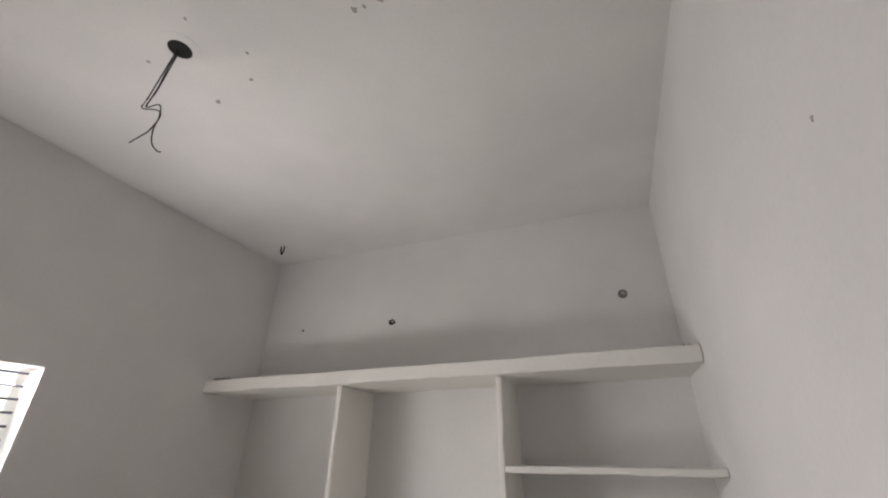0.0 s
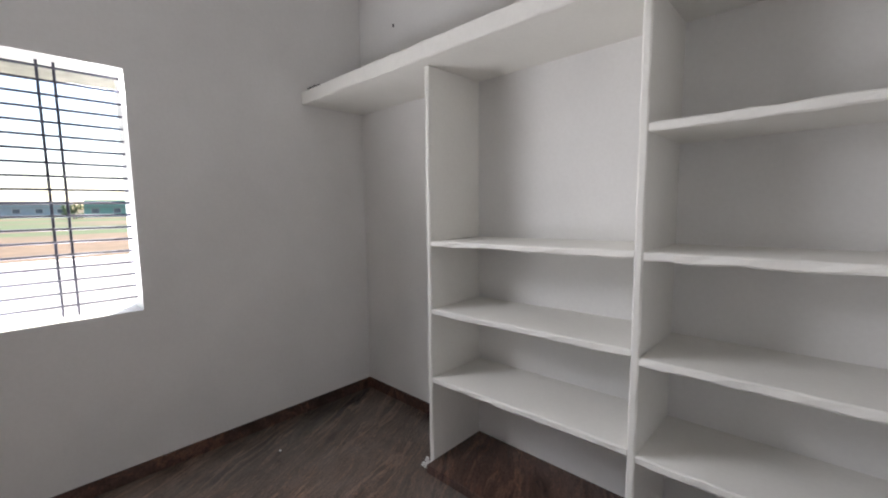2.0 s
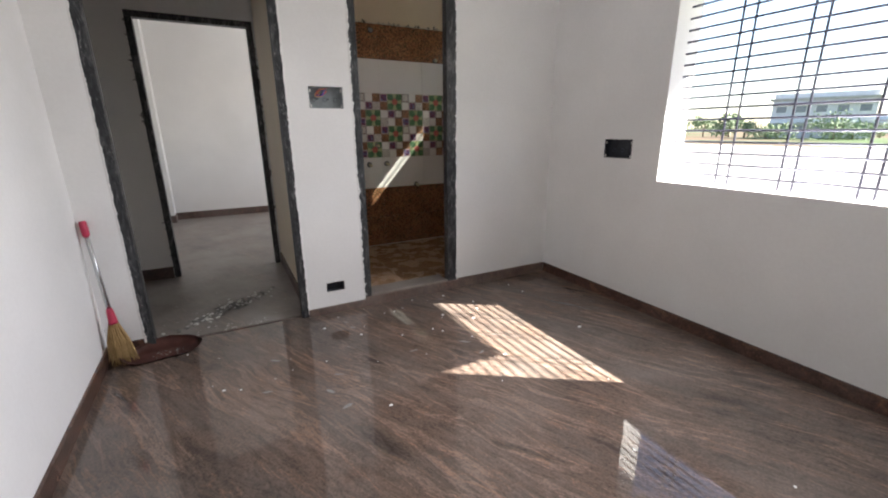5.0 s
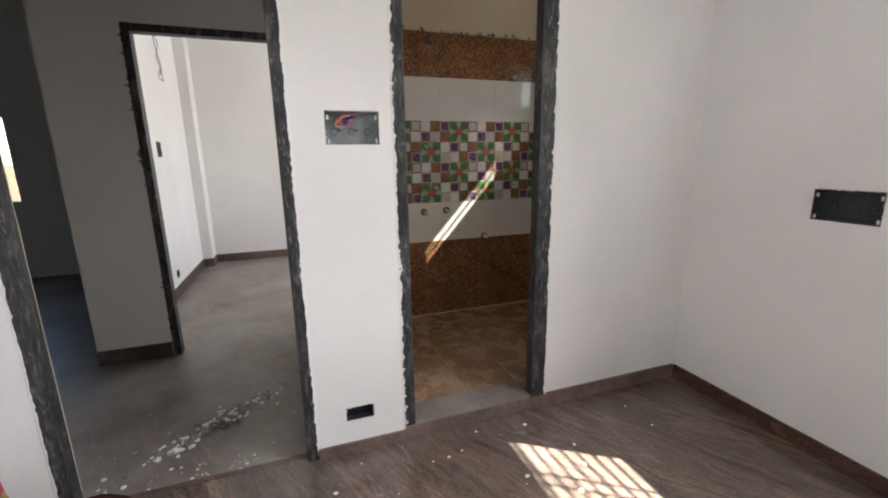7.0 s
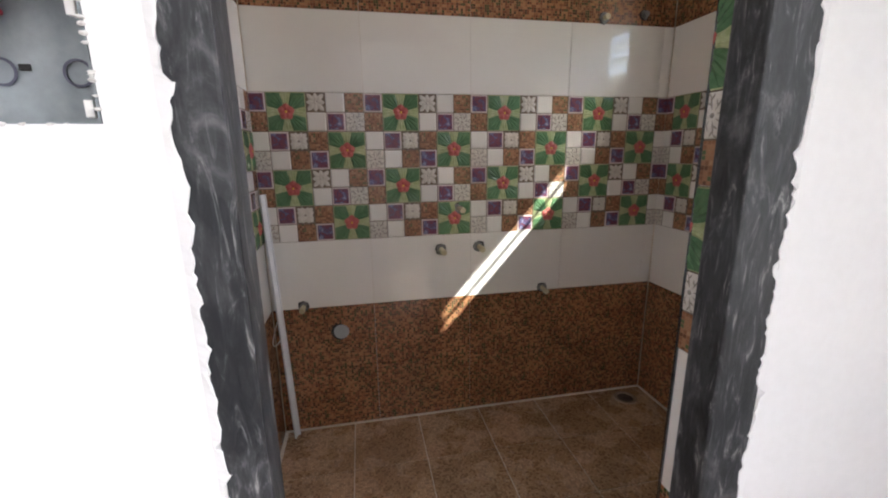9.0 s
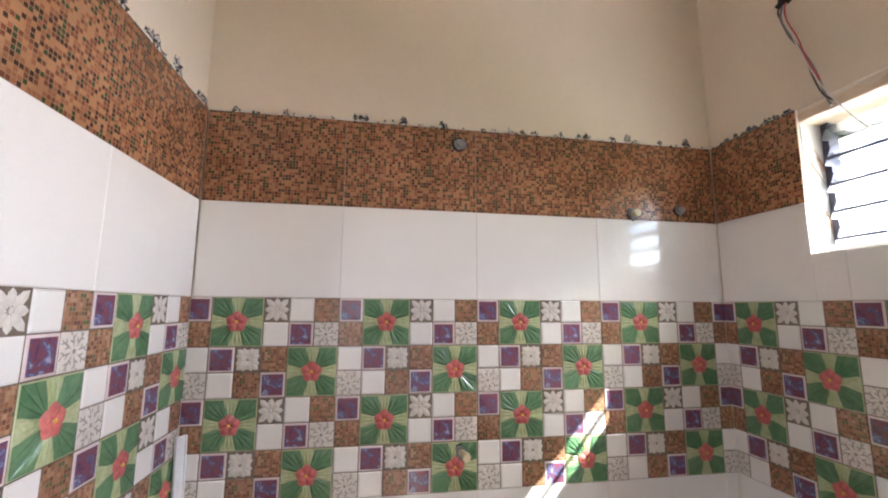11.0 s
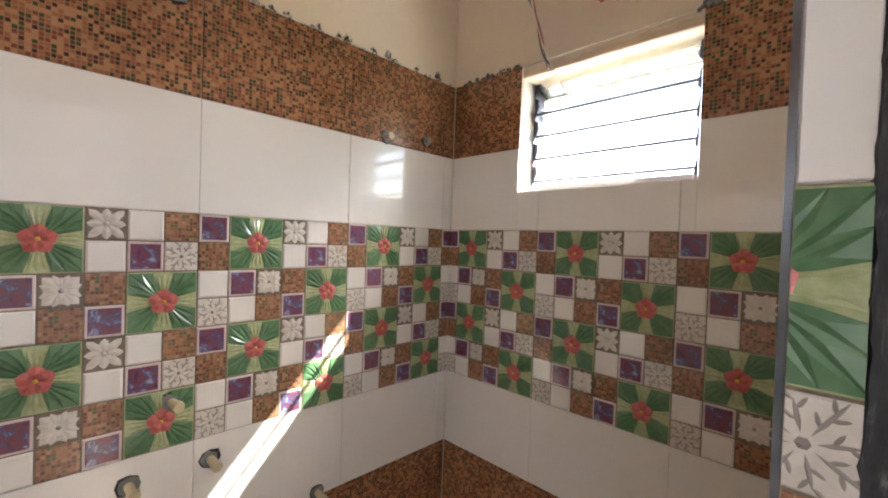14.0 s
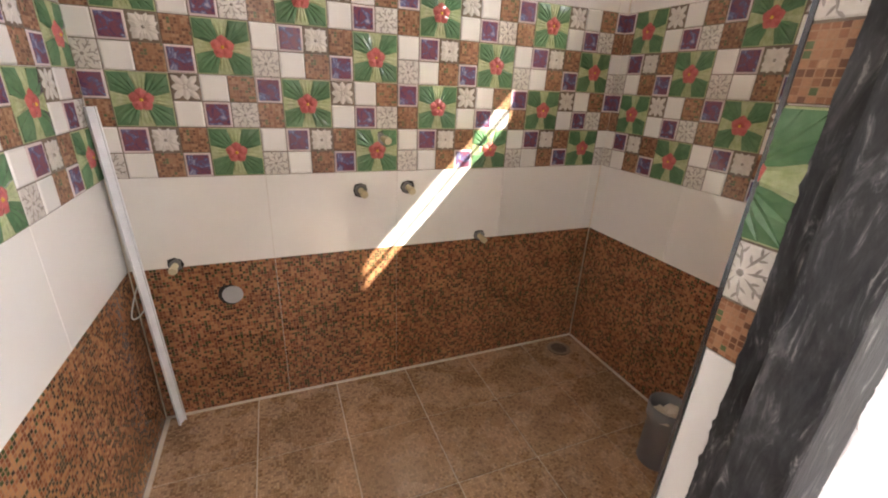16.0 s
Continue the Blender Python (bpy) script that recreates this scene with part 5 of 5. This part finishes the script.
# Rail added to lift the streak's lower edge; white so it passes for sill.
piece("frame_bottom", box(-2.825, -2.735, BWIN[0] + 0.02, BWIN[1] - 0.02, BWIN[2], BWIN[2] + 0.022), M_WALL, louvre, "added white rail that raises the sun streak's lower edge", bevel=0.002)
for k in range(5):
    z = BWIN[2] + 0.050 + 0.083 * k
    blade = box(-0.037, 0.037, BWIN[0] + 0.022, BWIN[1] - 0.022, -0.0025, 0.0025)
    ob = piece("blade", blade, M_GLASS, louvre, "frosted glass blade")
    ob.matrix_parent_inverse = Matrix.Identity(4)
    ob.matrix_basis = Matrix.Translation((-0.005, 1.536, z - BWIN[2])) @ Matrix.Rotation(radians(-12), 4, "Y")
    if k < 4:
        piece("edge_bar", box(-2.770, -2.763, BWIN[0] + 0.022, BWIN[1] - 0.022, z - 0.011, z - 0.002), M_BAR, louvre)
    for y, s in ((BWIN[0] + 0.0215, 1), (BWIN[1] - 0.0215, -1)):
        clip = bmesh.new()
        pts = [(-2.785, z + 0.035), (-2.785, z - 0.03), (-2.750, z - 0.03)]
        lo = [clip.verts.new((x, y, zz)) for x, zz in pts]
        hi = [clip.verts.new((x, y + s * 0.004, zz)) for x, zz in pts]
        clip.faces.new(lo)
        clip.faces.new(hi[::-1])
        for q in range(3):
            clip.faces.new((lo[q], lo[(q + 1) % 3], hi[(q + 1) % 3], hi[q]))
        piece("clip", clip, M_BAR, louvre)
# mortar scraped down the window's south side
bm, r = bmesh.new(), random.Random(14)
for k in range(7):
    x, z, long = -2.775 + 0.009 * k, r.uniform(1.72, 1.98), r.uniform(0.04, 0.12)
    lean, wide, rows = r.uniform(-0.5, 0.7), r.uniform(0.003, 0.006), []
    for q in range(7):
        t, w = q / 6, wide * math.sin(math.pi * (q + 0.4) / 7) * r.uniform(0.5, 1.2)
        c = max(-2.78, min(WX - 0.008, x + lean * long * t + 0.008 * math.sin(5 * t + k)))
        rows.append([bm.verts.new((c - w, BWIN[0] + 0.0012, z - long * t)), bm.verts.new((c + w, BWIN[0] + 0.0012, z - long * t))])
    for a, b in zip(rows, rows[1:]):
        bm.faces.new((a[0], a[1], b[1], b[0]))
tagged(put(bm, "mortar_streaks", mottled("rusty_mortar", (0.36, 0.17, 0.08), (0.62, 0.40, 0.24), 40, 0.85, relief=0.3)), "rusty mortar streaks on the window's plastered side", "stain", kind="stuff")
# daubed mortar round the bathroom window
smear = ragged_strip(0, BWIN[1] - BWIN[0], 0.0, 0.028, 0.008, 61, 0.0, 0.0015, 0.02, False)
ob = tagged(put(smear, "mortar_smear", mottled("peach_mortar", (0.55, 0.40, 0.26), (0.78, 0.66, 0.50), 18, 0.85, relief=0.4)), "peach mortar daubed above the window", "plaster", kind="stuff")
ob.matrix_world = Matrix(((0, 1, 0, WX + 0.0065), (0, 0, 1, BWIN[0]), (1, 0, 0, BWIN[3] + 0.0), (0, 0, 0, 1)))

# ---- outside ----
def ground_material():
    m, n, l, b = material("field_soil_and_grass", 0.95, spec=0.1)
    v = coords(n, l)
    stretch = coords(n, l, (0.06, 0.016, 1))
    f = noisy(n, l, stretch, 1.0, 4)
    g = noisy(n, l, v, 0.9, 6, 0.7)
    c = ramp(n, l, f, [(0.40, (0.10, 0.068, 0.050)), (0.49, (0.085, 0.062, 0.046)), (0.53, (0.055, 0.062, 0.034)), (0.60, (0.045, 0.072, 0.032))])
    l.new(blend(n, l, 0.5, c, ramp(n, l, g, [(0.3, (0.4, 0.4, 0.35)), (0.7, (1.2, 1.15, 1.0))]), "MULTIPLY"), b.inputs["Base Color"])
    bump(n, l, b, g, 0.5, 0.05)
    return m


bm = bmesh.new()
bmesh.ops.create_grid(bm, x_segments=40, y_segments=40, size=1500)
for v in bm.verts:
    v.co.z = -0.6 + (0.4 * noise.noise(v.co * 0.01) if v.co.length > 60 else 0)
tagged(put(bm, "ground", ground_material()), "open field of bare soil and grass", kind="structure")
M_OUT = plaster("weathered_white_wall", (0.72, 0.72, 0.72), 0.85, 0.08)
structure("parapet", box(-4.0, -3.85, -7.0, 9.0, -0.6, 0.985), M_OUT, "low white boundary wall outside the window")
structure("yard", box(-3.85, OUT, -7.0, 9.0, -0.62, -0.40), M_CONCRETE, "cement yard strip beside the house")
for y0, y1, x in ((-0.05, 1.476, -3.44), (-5.0, -3.1, -3.60)):
    structure("sunshade", box(x, OUT, y0, y1, 2.055, 2.13), M_CONCRETE, "concrete sunshade above the window")
structure("roof_slab", box(OUT - 0.1, 3.85, FAR_S - 0.25, NY + 0.25, CEIL + 0.151, CEIL + 0.25), M_CONCRETE, "flat concrete roof")

# Pane colour is lightened to imitate distance haze.
M_PANE = mottled("haze_paled_pane", (0.10, 0.12, 0.15), (0.17, 0.19, 0.23), 2, 0.15, relief=0)


def house(x, y, w, d, storeys, tone, label, cols, turn):
    h = thing("house", (x, y, -0.6), label, "house")
    h.rotation_euler = (0, 0, turn)
    wall = plaster("house_paint", tone, 0.85, 0.08)
    part("wall", box(-d / 2, d / 2, -w / 2, w / 2, 0, storeys * 3.0), wall, h)
    part("roof", box(-d / 2 - 0.5, d / 2 + 0.5, -w / 2 - 0.5, w / 2 + 0.5, storeys * 3.0, storeys * 3.0 + 0.25), M_CONCRETE, h)
    part("roof_parapet", box(-d / 2 + 0.1, d / 2 - 0.1, -w / 2 + 0.1, w / 2 - 0.1, storeys * 3.0 + 0.25, storeys * 3.0 + 1.0), wall, h)
    for s in range(storeys):
        part("ledge", box(d / 2, d / 2 + 0.7, -w / 2, w / 2, s * 3.0 + 2.3, s * 3.0 + 2.42), M_CONCRETE, h)
        for k in range(cols):
            yy = -w / 2 + w * (k + 0.5) / cols
            win = part("window", box(d / 2 + 0.01, d / 2 + 0.08, yy - 0.75, yy + 0.75, s * 3.0 + 0.9, s * 3.0 + 2.1), M_OUT, h)
            part("pane", box(d / 2 + 0.082, d / 2 + 0.10, yy - 0.65, yy + 0.65, s * 3.0 + 1.0, s * 3.0 + 2.0), M_PANE, win)


def place(az, dist):
    return -dist * math.cos(radians(az)), dist * math.sin(radians(az))


# The blue houses' paint is paled and greyed to imitate haze over the field.
house(*place(-20, 95), 12.5, 9, 2, (0.60, 0.60, 0.62), "pale two-storey house across the field", 5, radians(20))
house(*place(-12.5, 150), 22, 10, 1, (0.55, 0.62, 0.68), "long low blue-grey house far away", 6, radians(12))
house(*place(-6, 140), 24, 10, 1, (0.52, 0.57, 0.63), "long low blue house across the field", 6, radians(6))
house(*place(2, 150), 16, 10, 1, (0.45, 0.52, 0.58), "low grey-blue house across the field", 4, 0)
house(*place(9, 130), 12, 9, 1, (0.35, 0.58, 0.52), "low green house across the field", 3, radians(-9))
house(*place(16, 140), 18, 9, 1, (0.62, 0.62, 0.62), "low pale house across the field", 4, radians(-16))

# Leaf colour carries painted haze: paler and greyer than foliage.
M_LEAVES = mottled("haze_paled_leaves", (0.095, 0.14, 0.07), (0.18, 0.24, 0.12), 3, 0.7, relief=0)
M_BARK = mottled("tree_bark", (0.07, 0.05, 0.035), (0.15, 0.11, 0.08), 8, 0.9, relief=0.4)


def tree(x, y, high, wide, seed):
    r = random.Random(seed)
    t = thing("tree", (x, y, -0.6), "leafy green tree at the edge of the field", "tree", "field trees")
    part("trunk", tube([(0, 0, -0.2), (0.1, 0, high * 0.25), (-0.1, 0.1, high * 0.55)], [0.18, 0.13, 0.06], 8), M_BARK, t)
    for k in range(3):
        a = r.uniform(0, 6.28)
        part("limb", tube([(0.05, 0, high * 0.3), (math.cos(a) * wide * 0.3, math.sin(a) * wide * 0.3, high * 0.6)], [0.08, 0.03], 6), M_BARK, t)
    blobs = [(r.uniform(-0.6, 0.6) * wide, r.uniform(-0.6, 0.6) * wide, high * r.uniform(0.12, 0.8), r.uniform(0.3, 0.55) * wide * 0.7) for _ in range(11)]
    bm = bmesh.new()
    for k in range(800):
        bx, by, bz, br = r.choice(blobs)
        d = Vector((r.gauss(0, 1), r.gauss(0, 1), r.gauss(0, 0.8))).normalized() * br * r.uniform(0.5, 1.1)
        c, s = Vector((bx, by, bz)) + d, r.uniform(0.10, 0.24) * high / 4
        e = Euler((r.uniform(0, 6), r.uniform(0, 6), r.uniform(0, 6))).to_matrix()
        bm.faces.new([bm.verts.new(c + e @ Vector(p) * s) for p in ((-1, -0.6, 0), (0.2, -1, 0.3), (1, 0.3, 0), (-0.2, 0.9, -0.3))])
    part("crown", bm, M_LEAVES, t)


for az, dist, high, wide in ((-24, 88, 2.6, 3.0), (-15.5, 100, 2.4, 2.6), (-27.5, 100, 5.0, 3.5), (-30, 105, 4.2, 4.0), (-26, 95, 3.0, 3.5), (-33, 110, 4.5, 4.0), (-36, 100, 3.5, 3.0), (-14, 120, 3.0, 3.0), (-9, 115, 3.4, 2.5), (-1.5, 120, 4.5, 2.8), (5.5, 110, 3.5, 2.4), (12, 112, 4.0, 3.2), (14, 120, 3.6, 3.0), (-23, 85, 2.4, 3.0), (-18.6, 84, 3.4, 4.2), (-17.2, 86, 2.6, 3.2)):
    tree(*place(az, dist), high, wide, round(az * 10))
